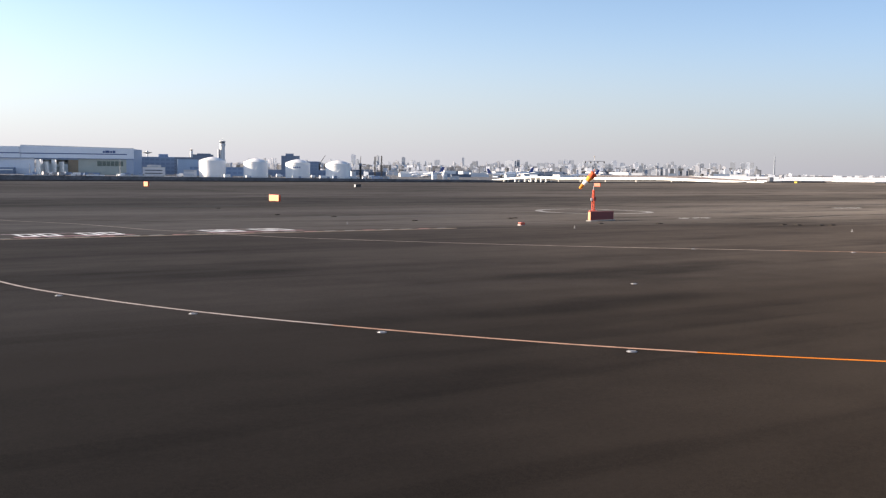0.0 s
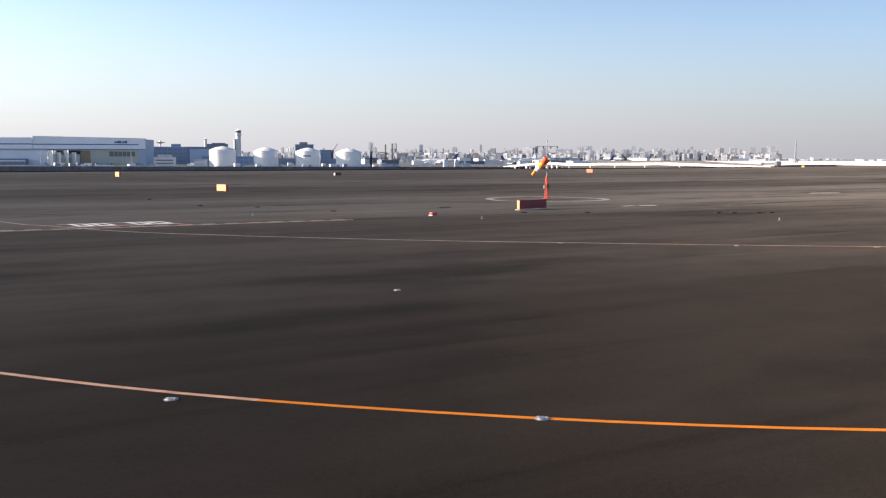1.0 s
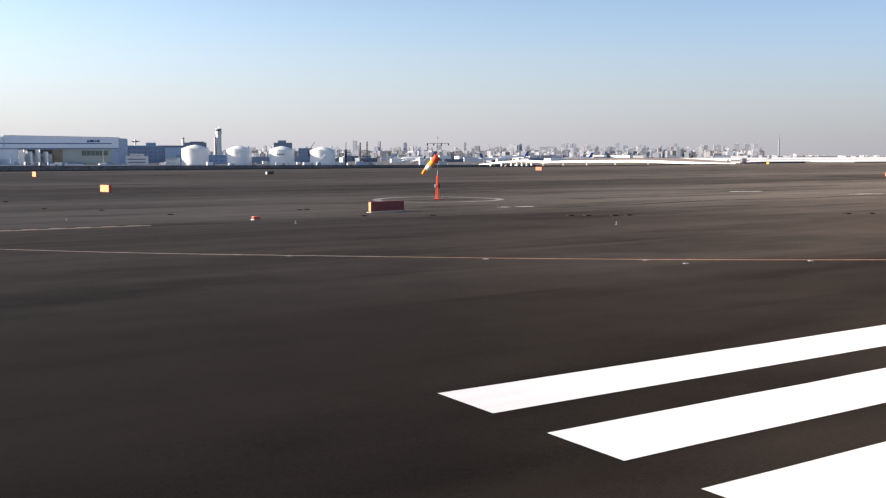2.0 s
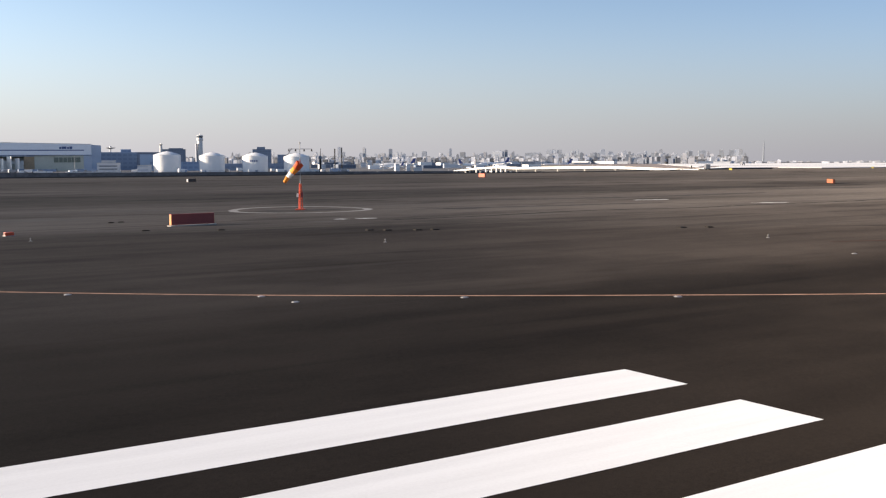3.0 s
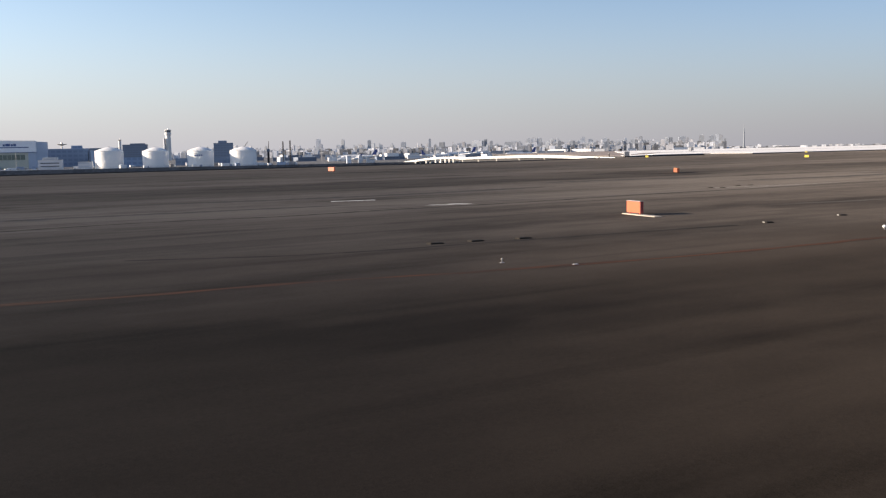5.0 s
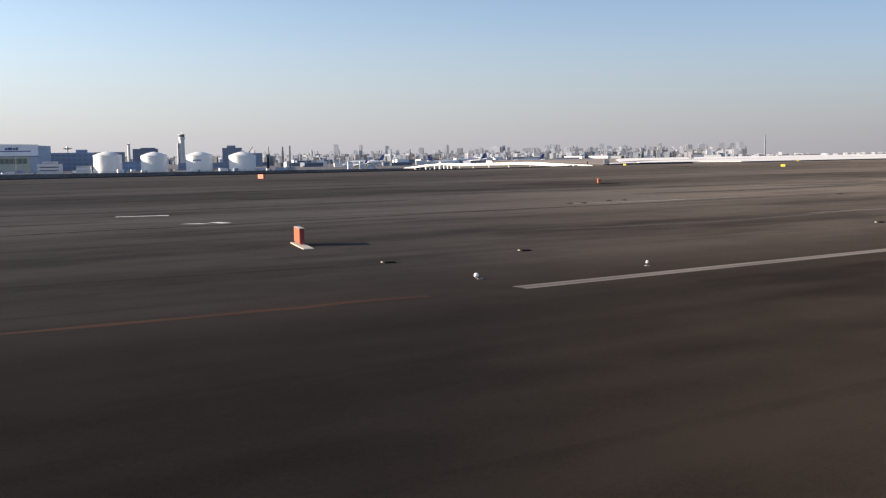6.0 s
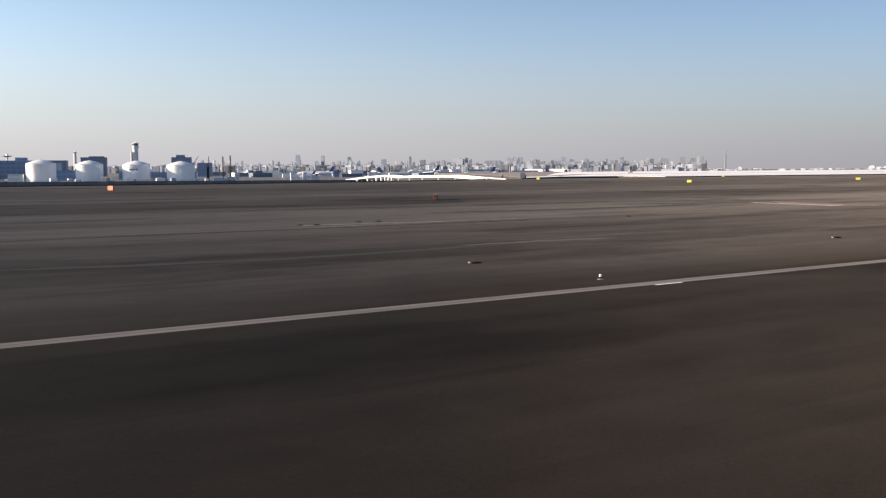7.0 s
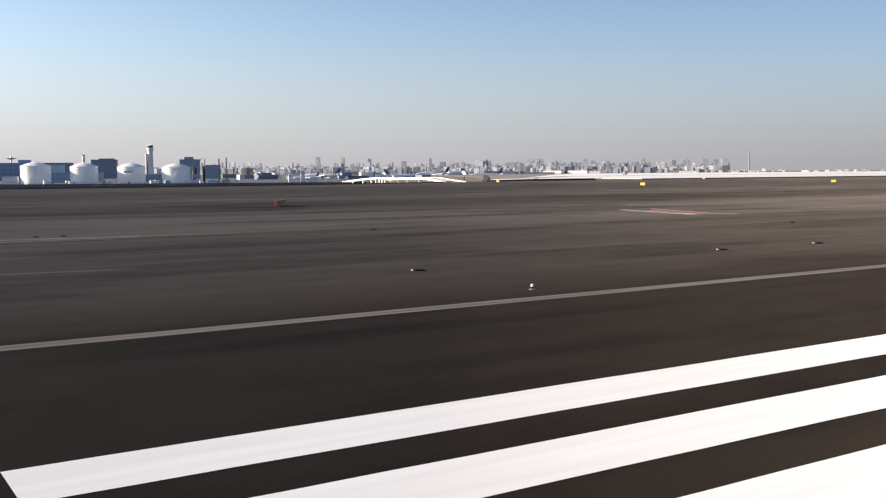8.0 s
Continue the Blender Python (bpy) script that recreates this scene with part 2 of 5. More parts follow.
def facade_material(name, wall, glass, floor_h=3.6, bay=4.0, rough=0.5, low=0.7, high=1.2, island=False):
    """Rows of windows too small to tell apart on far buildings."""
    m = bpy.data.materials.new(name)
    m.use_nodes = True
    n, l = m.node_tree.nodes, m.node_tree.links
    b = n["Principled BSDF"]
    b.inputs["Roughness"].default_value = rough
    co = n.new("ShaderNodeTexCoord")
    sep = n.new("ShaderNodeSeparateXYZ")
    l.new(co.outputs["Object"], sep.inputs[0])
    rows = math_node(n, l, "GREATER_THAN", math_node(n, l, "FRACT", math_node(n, l, "DIVIDE", sep.outputs["Z"], floor_h)), 0.5)
    side = math_node(n, l, "ADD", sep.outputs["X"], sep.outputs["Y"])
    cols = math_node(n, l, "GREATER_THAN", math_node(n, l, "FRACT", math_node(n, l, "DIVIDE", side, bay)), 0.3)
    both = math_node(n, l, "MULTIPLY", rows, cols)
    info = n.new("ShaderNodeNewGeometry" if island else "ShaderNodeObjectInfo")
    hue = n.new("ShaderNodeMapRange")
    hue.inputs[3].default_value, hue.inputs[4].default_value = low, high
    l.new(info.outputs["Random Per Island" if island else "Random"], hue.inputs[0])
    mix = n.new("ShaderNodeMix")
    mix.data_type = "RGBA"
    l.new(both, mix.inputs[0])
    mix.inputs[6].default_value, mix.inputs[7].default_value = (*wall, 1), (*glass, 1)
    sc = n.new("ShaderNodeVectorMath")
    sc.operation = "SCALE"
    l.new(mix.outputs[2], sc.inputs[0]), l.new(hue.outputs[0], sc.inputs["Scale"])
    l.new(sc.outputs[0], b.inputs["Base Color"])
    return m


def water_material():
    m = bpy.data.materials.new("bay water")
    m.use_nodes = True
    n, l = m.node_tree.nodes, m.node_tree.links
    b = n["Principled BSDF"]
    b.inputs["Base Color"].default_value = (0.03, 0.05, 0.06, 1)
    b.inputs["Roughness"].default_value = 0.25
    co, t, bu = n.new("ShaderNodeTexCoord"), n.new("ShaderNodeTexNoise"), n.new("ShaderNodeBump")
    t.inputs["Scale"].default_value, t.inputs["Detail"].default_value = 0.15, 5
    bu.inputs["Strength"].default_value, bu.inputs["Distance"].default_value = 0.6, 0.5
    l.new(co.outputs["Object"], t.inputs["Vector"]), l.new(t.outputs["Fac"], bu.inputs["Height"]), l.new(bu.outputs[0], b.inputs["Normal"])
    return m


ASPHALT = asphalt_material()
WHITE_PAINT = paint_material("white runway paint", (0.87, 0.88, 0.87), 0.12)
SIDE_PAINT = paint_material("worn white side line paint", (0.245, 0.222, 0.203), 0.5)
SIDE_STREAK = paint_material("worn grey side line streak", (0.15, 0.135, 0.125), 0.5)
ORANGE_PAINT = paint_material("orange taxi line paint", (0.74, 0.215, 0.022), 0.3)
FADED_ORANGE = paint_material("faded orange paint", (0.085, 0.036, 0.020), 0.95)
FADED_WHITE = paint_material("faded white paint", (0.60, 0.59, 0.58), 0.65)
PALE_LINE = paint_material("bleached line paint", (0.56, 0.43, 0.32), 0.5)
PINK_LINE = paint_material("salmon line paint", (0.62, 0.36, 0.25), 0.5)
CHALK_LINE = paint_material("chalky pale line paint", (0.60, 0.49, 0.43), 0.5)
PALE_PAINT = paint_material("pale ring paint", (0.46, 0.45, 0.43), 0.8)
RED_PAINT = paint_material("faded red panel paint", (0.56, 0.31, 0.33), 0.55)
PINK_PAINT = paint_material("faded red paint", (0.66, 0.33, 0.32), 0.7)
CONCRETE = material("pale concrete", (0.62, 0.60, 0.56), 0.8, spread=0.15, scale=0.4, fine=12, bump=0.2)
GREY_CONCRETE = material("grey concrete", (0.36, 0.35, 0.33), 0.85, spread=0.2, scale=2, fine=30, bump=0.2)
WORN_CONCRETE = material("worn beige concrete", (0.44, 0.39, 0.33), 0.9, spread=0.2, scale=2, fine=30, bump=0.2)
# seawall colour, also painted in as shade below the bridge and pier decks
DARK_WALL = material("dark seawall and painted shade", (0.04, 0.04, 0.043), 0.8, spread=0.3, scale=0.3, fine=4)
SEAWALL = material("grey seawall concrete", (0.135, 0.13, 0.137), 0.85, spread=0.6, scale=0.2, fine=1.6)
BRIDGE_WHITE = material("white bridge girder paint", (0.82, 0.81, 0.78), 0.5, spread=0.08, scale=0.1, fine=2)
PIER_WHITE = material("sunlit white pier concrete", (0.90, 0.88, 0.84), 0.9, spread=0.06, scale=0.02, fine=0.6, spec=0.1)
TAN_GROUND = material("tan paving", (0.27, 0.22, 0.195), 0.9, spread=0.2, scale=0.03, fine=0.6)
LAND = material("mainland apron", (0.105, 0.108, 0.115), 0.9, spread=0.3, scale=0.01, fine=0.2)
RED_METAL = material("red painted steel", (0.62, 0.075, 0.025), 0.45, spread=0.12, scale=5, fine=40)
SIGN_BACK = material("dull red sign cabinet", (0.23, 0.038, 0.036), 0.55, spread=0.15, scale=3, fine=25)
SIGN_FACE = material("orange sign face", (0.52, 0.145, 0.075), 0.35, spread=0.05, scale=2, fine=20)
SIGN_PALE = material("pale orange sign face", (0.72, 0.30, 0.13), 0.35, spread=0.05, scale=2, fine=20)
SIGN_YELLOW = material("yellow sign face", (0.82, 0.66, 0.12), 0.35, spread=0.05, scale=2, fine=20)
SIGN_BLACK = material("near-black sign back", (0.05, 0.036, 0.032), 0.6, spread=0.2, scale=3, fine=25)
SIGN_DARK = material("dark brown sign back", (0.27, 0.145, 0.05), 0.6, spread=0.2, scale=3, fine=25)
SIGN_END = material("dull red sign end", (0.16, 0.05, 0.035), 0.55, spread=0.15, scale=3, fine=25)
WHITE_METAL = material("white painted metal", (0.80, 0.80, 0.78), 0.4, spread=0.06, scale=8, fine=60)
GREY_METAL = material("weathered grey metal", (0.32, 0.32, 0.33), 0.45, 0.7, spread=0.2, scale=8, fine=60)
DARK_METAL = material("dark steel", (0.035, 0.034, 0.034), 0.85, 0.0, spread=0.2, scale=8, fine=60)
# dark tone that carries the shadow streaks of the cable pits
PIT_SHADE = material("cable pit body darkened for its shadow", (0.032, 0.029, 0.026), 0.9, 0.0, spread=0.25, scale=8, fine=60, spec=0.1)
LENS = material("pale lamp lens", (0.85, 0.86, 0.84), 0.12, spread=0.05, scale=20, fine=90, spec=0.7)
SOCK_ORANGE = material("orange windsock cloth", (0.90, 0.30, 0.04), 0.8, spread=0.08, scale=4, fine=40)
SOCK_RED = material("red-orange windsock mouth cloth", (0.72, 0.09, 0.025), 0.8, spread=0.1, scale=4, fine=40)
SOCK_WHITE = material("white windsock cloth", (0.85, 0.84, 0.80), 0.8, spread=0.06, scale=4, fine=40)
TANK_WHITE = material("white tank paint", (0.86, 0.86, 0.85), 0.5, spread=0.06, scale=0.12, fine=1.2)
HANGAR_WHITE = material("pale blue-white hangar cladding", (0.82, 0.85, 0.90), 0.5, spread=0.06, scale=0.05, fine=1)
HANGAR_BLUE = material("dark blue hangar stripe", (0.04, 0.09, 0.24), 0.5, spread=0.08, scale=0.1, fine=1)
HANGAR_DOOR = material("beige-green hangar door", (0.46, 0.48, 0.42), 0.55, spread=0.12, scale=0.08, fine=1)
HANGAR_GLASS = material("dark green glazing", (0.12, 0.16, 0.14), 0.15, spread=0.2, scale=0.3, fine=2)
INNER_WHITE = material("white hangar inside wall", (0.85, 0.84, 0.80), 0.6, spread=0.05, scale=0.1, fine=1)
SCAFFOLD = material("tan scaffold", (0.40, 0.30, 0.20), 0.6, spread=0.2, scale=0.5, fine=5)
BLUE_CLAD = facade_material("blue-grey cladding", (0.27, 0.36, 0.50), (0.21, 0.29, 0.42), 5.5, 7)
PALE_CLAD = material("pale blue cladding", (0.40, 0.51, 0.64), 0.5, spread=0.08, scale=0.05, fine=1)
# hangar cladding again, with the bluish shade of its side in the colour
HANGAR_SHADED = material("hangar cladding darkened for the shaded side", (0.36, 0.44, 0.56), 0.5, spread=0.08, scale=0.05, fine=1)
GREY_CLAD = facade_material("grey terminal wall", (0.20, 0.25, 0.33), (0.16, 0.20, 0.27), 4.2, 5)
WHITE_CLAD = facade_material("white low building", (0.72, 0.73, 0.75), (0.56, 0.60, 0.66), 4.0, 40)
TOWER_WHITE = material("control tower concrete", (0.66, 0.66, 0.65), 0.6, spread=0.08, scale=0.05, fine=0.6)
CAB_GLASS = material("dark tower glass", (0.12, 0.14, 0.16), 0.2, spread=0.1, scale=0.2, fine=1)
# distance haze is put into these city colours: pale, greyed and bluish
CITY_PALE = facade_material("city tower paled for haze", (0.60, 0.60, 0.62), (0.40, 0.43, 0.49), 3.4, 3.1, low=0.55, high=1.3)
CITY_GREY = facade_material("city tower greyed for haze", (0.42, 0.45, 0.49), (0.29, 0.33, 0.39), 3.5, 3.3, low=0.6, high=1.25)
CITY_BLUE = facade_material("far city blocks tinted for haze", (0.52, 0.53, 0.56), (0.26, 0.30, 0.36), 3.3, 3.6, low=0.2, high=1.6, island=True)
CITY_STEEL = material("steel tinted for haze", (0.22, 0.25, 0.29), 0.6, spread=0.08, scale=0.05, fine=0.4)
PLANE_WHITE = material("white aircraft paint", (0.84, 0.84, 0.84), 0.3, spread=0.03, scale=0.2, fine=2)
PLANE_BLUE = material("dark blue aircraft tail", (0.05, 0.08, 0.25), 0.35, spread=0.05, scale=0.3, fine=2)
WATER = water_material()


# ---- builders ----
GROUND_Y = (0, 62, 80, 86, 108, 147, 245, 313)
GROUND_Z = (0, -0.65, -1.02, -1.24, -1.48, -1.24, -0.92, -0.64)


def ground_z(y):
    return float(np.interp(abs(y), GROUND_Y, GROUND_Z))


def mesh_object(name, bm, mats, parent=None):
    me = bpy.data.meshes.new(name)
    bmesh.ops.recalc_face_normals(bm, faces=bm.faces)
    bm.to_mesh(me)
    bm.free()
    for m in (mats if isinstance(mats, (list, tuple)) else [mats]):
        me.materials.append(m)
    ob = new(name, me)
    ob.parent = parent
    return ob


def part(name, bm, mat, parent, label=""):
    return tagged(mesh_object(name, bm, mat, parent), label)


def thing(name, at, turn, label, category, group="", kind=""):
    ob = new(name)
    ob.matrix_basis = pose(*at, 0, 0, turn)
    return tagged(ob, label, category, group, kind)


def box(bm, c, s, turn=0.0, bevel=0.0, tilt=None):
    r = bmesh.ops.create_cube(bm, size=1)
    m = Matrix.Translation(c) @ Matrix.Rotation(radians(turn), 4, "Z")
    if tilt is not None:
        m = m @ tilt
    m = m @ Matrix.Diagonal((*s, 1))
    bmesh.ops.transform(bm, matrix=m, verts=r["verts"])
    if bevel:
        es = list({e for v in r["verts"] for e in v.link_edges})
        bmesh.ops.bevel(bm, geom=es, offset=bevel, segments=2, affect="EDGES", profile=0.6)
    return bm


def rod(bm, a, b, r1, r2=None, seg=10):
    a, b = Vector(a), Vector(b)
    d = b - a
    r = bmesh.ops.create_cone(bm, cap_ends=True, segments=seg, radius1=r1, radius2=r1 if r2 is None else r2, depth=d.length)
    m = Matrix.Translation((a + b) / 2) @ d.to_track_quat("Z", "Y").to_matrix().to_4x4()
    bmesh.ops.transform(bm, matrix=m, verts=r["verts"])
    return bm


def lathe(bm, prof, seg=24, at=(0, 0, 0)):
    rings = [[bm.verts.new((at[0] + r * math.cos(2 * math.pi * k / seg), at[1] + r * math.sin(2 * math.pi * k / seg), at[2] + z)) for k in range(seg)] for r, z in prof]
    for p, q in zip(rings, rings[1:]):
        for k in range(seg):
            bm.faces.new((p[k], p[(k + 1) % seg], q[(k + 1) % seg], q[k]))
    bm.faces.new(rings[0][::-1]), bm.faces.new(rings[-1])
    return bm


def smooth(points, step=1.5):
    """A smooth curve through plan points."""
    pts = [Vector(p) for p in points]
    pts = [2 * pts[0] - pts[1]] + pts + [2 * pts[-1] - pts[-2]]
    out = []
    for a, b, c, d in zip(pts, pts[1:], pts[2:], pts[3:]):
        k = max(2, int((c - b).length / step))
        for i in range(k):
            t = i / k
            out.append(0.5 * (2 * b + (c - a) * t + (2 * a - 5 * b + 4 * c - d) * t * t + (3 * b - a - 3 * c + d) * t ** 3))
    return out + [pts[-2]]


def band(bm, line, width, lift=0.005, rough=0.0, taper=False):
    """A painted band along a plan curve, lying on the ground."""
    rows = []
    for i, p in enumerate(line):
        d = (line[min(i + 1, len(line) - 1)] - line[max(i - 1, 0)]).normalized()
        s = Vector((-d.y, d.x))
        ends = min(1.0, 0.15 + 6 * min(i, len(line) - 1 - i) / len(line)) if taper else 1.0
        w0, w1 = (max(0.02, width / 2 * ends + random.uniform(-rough, rough)) for _ in range(2))
        a, b = p + s * w0, p - s * w1
        rows.append([bm.verts.new((q.x, q.y, ground_z(q.y) + lift)) for q in (a, b)])
    for p, q in zip(rows, rows[1:]):
        bm.faces.new((p[0], p[1], q[1], q[0]))
    return bm


def marking(name, line, width, mat, label, lift=0.005, rough=0.0, category="runway marking", group="", taper=False):
    return tagged(mesh_object(name, band(bmesh.new(), [Vector(p) for p in line], width, lift, rough, taper), mat), label, category, group, "structure")


def straight(a, b, step=2.0):
    a, b = Vector(a), Vector(b)
    k = max(1, int((b - a).length / step))
    return [a.lerp(b, i / k) for i in range(k + 1)]


# ---- ground, water, mainland ----
def build_ground():
    xs = [-900, -400, -150, -50, 0, 50, 100, 150, 200, 250, 300, 350, 400, 430, 450, 500, 530, 700, 1000, 1500, 2200]
    ys = [-313, -245, -147, -108, -86, -80, -62, -30, 0, 15, 30, 45, 62, 80, 86, 97, 108, 127, 147, 180, 212, 245, 280, 313]
    # the island widens where the bridge lands
    def edge(x):
        return float(np.interp(x, (300, 350, 400, 430, 450, 500, 530), (313, 319, 330, 350, 352, 350, 346)))
    bm = bmesh.new()
    grid = [[bm.verts.new((x, edge(x) if y == 313 else y, ground_z(y))) for y in ys] for x in xs]
    for p, q in zip(grid, grid[1:]):
        for j in range(len(ys) - 1):
            bm.faces.new((p[j], q[j], q[j + 1], p[j + 1]))
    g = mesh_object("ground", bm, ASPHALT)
    tagged(g, "dark worn asphalt runway and paved island ground", "ground", kind="structure")
    bm = bmesh.new()
    box(bm, (650, -316, -6.9), (3100, 6, 12.4))
    bends = [-900, 300, 350, 400, 430, 450, 500, 530, 2200]
    for x0, x1 in zip(bends, bends[1:]):
        d = Vector((x1 - x0, edge(x1) - edge(x0)))
        turn = math.degrees(math.atan2(d.y, d.x))
        box(bm, ((x0 + x1) / 2, (edge(x0) + edge(x1)) / 2 + 1.0, -6.9), (d.length + 0.4, 2, 12.4), turn)
        if x1 < 431:
            box(bm, ((x0 + x1) / 2, (edge(x0) + edge(x1)) / 2 + 0.4, -0.5), (d.length, 0.8, 0.42), turn)
    w = mesh_object("island_seawall", bm, DARK_WALL)
    tagged(w, "dark seawall along the edge of the runway island", "seawall", kind="structure")
    bm = bmesh.new()
    box(bm, (500, 500, -12.5), (11000, 11000, 1.0))
    tagged(mesh_object("water", bm, WATER), "dark grey-blue rippled bay water", "water", kind="structure")
    # the mainland, one raised sheet behind its own seawall
    bm = bmesh.new()
    shore = [(-2500, 2350), (-600, 1440), (100, 1105), (330, 995), (520, 915), (655, 868), (900, 850), (1400, 860), (2600, 900), (4600, 1000), (4600, 4900), (-2500, 4900)]
    top = [bm.verts.new((x, y, -8.0)) for x, y in shore]
    low = [bm.verts.new((x, y, -13.0)) for x, y in shore]
    bm.faces.new(top)
    for i in range(len(shore)):
        j = (i + 1) % len(shore)
        bm.faces.new((top[i], top[j], low[j], low[i]))
    tagged(mesh_object("mainland_ground", bm, LAND), "grey-brown flat mainland airport ground", "ground", kind="structure")
    bm = bmesh.new()
    for (x0, y0), (x1, y1) in zip(shore[:9], shore[1:10]):
        d = Vector((x1 - x0, y1 - y0))
        box(bm, ((x0 + x1) / 2, (y0 + y1) / 2 - 1.2, -9.3), (d.length + 1, 1.6, 5.2), math.degrees(math.atan2(d.y, d.x)))
    tagged(mesh_object("mainland_seawall", bm, SEAWALL), "grey concrete seawall along the mainland shore", "seawall", kind="structure")


build_ground()


# ---- runway and taxiway markings ----
for x0 in (51.5, 202.4):
    for k in range(3):
        y = 15.75 - 0.9 - 3.3 * k
        marking("touchdown_stripe", straight((x0, y), (x0 + 22.65 - 0.2 * k, y), 1.5), 1.8, WHITE_PAINT, "broad white painted touchdown zone stripe on the runway", 0.006, 0.012, group="touchdown stripes")
marking("runway_side_line", straight((155.6, 27.85), (620, 27.85), 3), 0.9, SIDE_PAINT, "worn off-white runway side line", 0.005, 0.02)
marking("side_line_streak", straight((155.6, 27.83), (620, 27.83), 3), 0.13, SIDE_STREAK, "darker worn streak along the middle of the side line", 0.009, 0.03)
marking("side_line_touch_up", straight((194.1, 27.3), (195.6, 27.3), 0.5), 0.14, WHITE_PAINT, "short fresh white strip beside the side line", 0.009)
LEAD_A = [(18.6, 95), (18.4, 75), (18.9, 58), (20.6, 43.5), (22.1, 37.2), (24.5, 30.8), (27.8, 24.5), (31.7, 18.6), (36.1, 13.7), (40.7, 9.8), (46.5, 6.1), (53, 3.2), (60, 1.3), (68, 0.4)]
LEAD_B = [(22, 128), (30.9, 110.7), (35.6, 101), (38.4, 90), (40.2, 79), (44.0, 65), (52.9, 52.0), (62.3, 42.1), (72.8, 32.4), (84.3, 23.9), (96, 16.3), (102.5, 12.8), (109, 9.8), (118, 6.3), (128, 3.6), (140, 1.5)]
# each line turns paler in two steps away from the runway
for plan, chalk_y, pink_y in ((LEAD_A, 27, 18), (LEAD_B, 40, 19)):
    line = smooth(plan)
    far, cut = (next(i for i, p in enumerate(line) if p.y < y) for y in (chalk_y, pink_y))
    marking("taxi_lead_line", line[cut:], 0.165, ORANGE_PAINT, "orange curved taxi line on the runway", 0.006, 0.008)
    marking("salmon_lead_line", line[far:cut + 1], 0.17, PINK_LINE, "paler salmon stretch of the curved taxi line", 0.006, 0.008)
    marking("chalky_lead_line", line[:far + 1], 0.175, CHALK_LINE, "chalky pale stretch of the curved taxi line", 0.006, 0.008)
marking("faded_edge_line", smooth([(109, 35.6), (112, 34.6), (118, 33.3), (123, 32.5), (128.3, 31), (135, 29.6), (143, 28.5), (152, 28.2)]), 0.5, FADED_ORANGE, "faded reddish-orange pavement edge line", 0.005, 0.16)
marking("holding_line", straight((14, 74.5), (62.5, 73.0), 1), 0.45, PALE_LINE, "thin yellow-orange holding line across the taxiway", 0.006, 0.02)
for k in range(26):
    x = 16 + 1.8 * k
    marking("holding_dash", straight((x, 75.1 - 0.03 * (x - 25)), (x + 1.1, 75.07 - 0.03 * (x - 25)), 1), 0.6, PALE_PAINT if k % 3 else PINK_PAINT, "short pale dash of the broken holding line", 0.006, group="holding dashes")


def instruction_panel(x0, x1, y0, y1):
    """A red painted panel on the pavement with white lettering that cannot be made out."""
    p = marking("instruction_panel", straight((x0, (y0 + y1) / 2), (x1, (y0 + y1) / 2), 1), y1 - y0, RED_PAINT, "red painted instruction panel with white blocks on the taxiway", 0.006)
    w = (x1 - x0) / 9
    for i in (0.65, 2.35, 5.4, 7.1):
        xa, xb, ya, yb = x0 + w * i, x0 + w * (i + 1.35), y0 + 1.1, y1 - 1.2
        for a, b, wide in (((xa, ya), (xb, ya), 0.8), ((xa, yb), (xb, yb), 0.8), ((xa + 0.15, ya + 0.4), (xa + 0.15, yb - 0.4), 0.3), ((xb - 0.15, ya + 0.4), (xb - 0.15, yb - 0.4), 0.3)):
            part("bar", band(bmesh.new(), straight(a, b, 1), wide, 0.011), WHITE_PAINT, p, "white painted bar")
    bm = band(bmesh.new(), straight((x0, y1 - 0.25), (x1, y1 - 0.25), 1), 0.4, 0.011)
    part("border", bm, FADED_WHITE, p, "pale painted border")
    return p


instruction_panel(26.6, 35.2, 76.3, 82.6)
instruction_panel(41.1, 49.4, 76.3, 82.3)

ring = [Vector((109.2 + 7.95 * math.cos(a), 107.6 + 7.9 * math.sin(a))) for a in np.linspace(0, 2 * math.pi, 73)]
marking("windsock_ring", ring, 1.0, PALE_PAINT, "pale painted ring round the windsock", 0.006, 0.05)
for a, b, w in (((161.2, 105.6), (166.3, 103.9), 1.0), ((162.1, 85.5), (163.2, 82.8), 0.95), ((164.9, 86.0), (164.5, 81.6), 0.95), ((102.0, 84.2), (102.4, 83.0), 1.0), ((103.9, 83.8), (105.0, 82.2), 1.0)):
    marking("white_ground_mark", straight(a, b, 0.4), w, WHITE_PAINT, "short worn white mark on the pavement", 0.006, 0.09, group="ground marks")
marking("white_cross_arm", straight((298.2, 105.2), (291.0, 84.4), 1), 1.2, FADED_WHITE, "worn white arm of a crossing mark", 0.007, 0.2)
marking("red_cross_arm", straight((304.5, 106), (292.2, 79.3), 1), 0.9, PINK_PAINT, "faded red arm of a crossing mark", 0.006, 0.22)
marking("red_cross_arm", straight((299.4, 101), (292.4, 84.8), 1), 1.0, PINK_PAINT, "faded red arm of a crossing mark", 0.006, 0.22)
marking("pale_joint", smooth([(208.8, 88.6), (219, 87.4), (232.6, 84.5)]), 0.35, FADED_WHITE, "pale straight joint in the pavement", 0.005, 0.05)
marking("pale_joint", smooth([(207.6, 83.2), (216, 84.6), (224, 86)]), 0.3, FADED_WHITE, "pale straight joint in the pavement", 0.005, 0.05)
TAR = material("dark tar seam", (0.024, 0.0215, 0.020), 0.95, spread=0.2, scale=0.5, fine=20, spec=0.05)
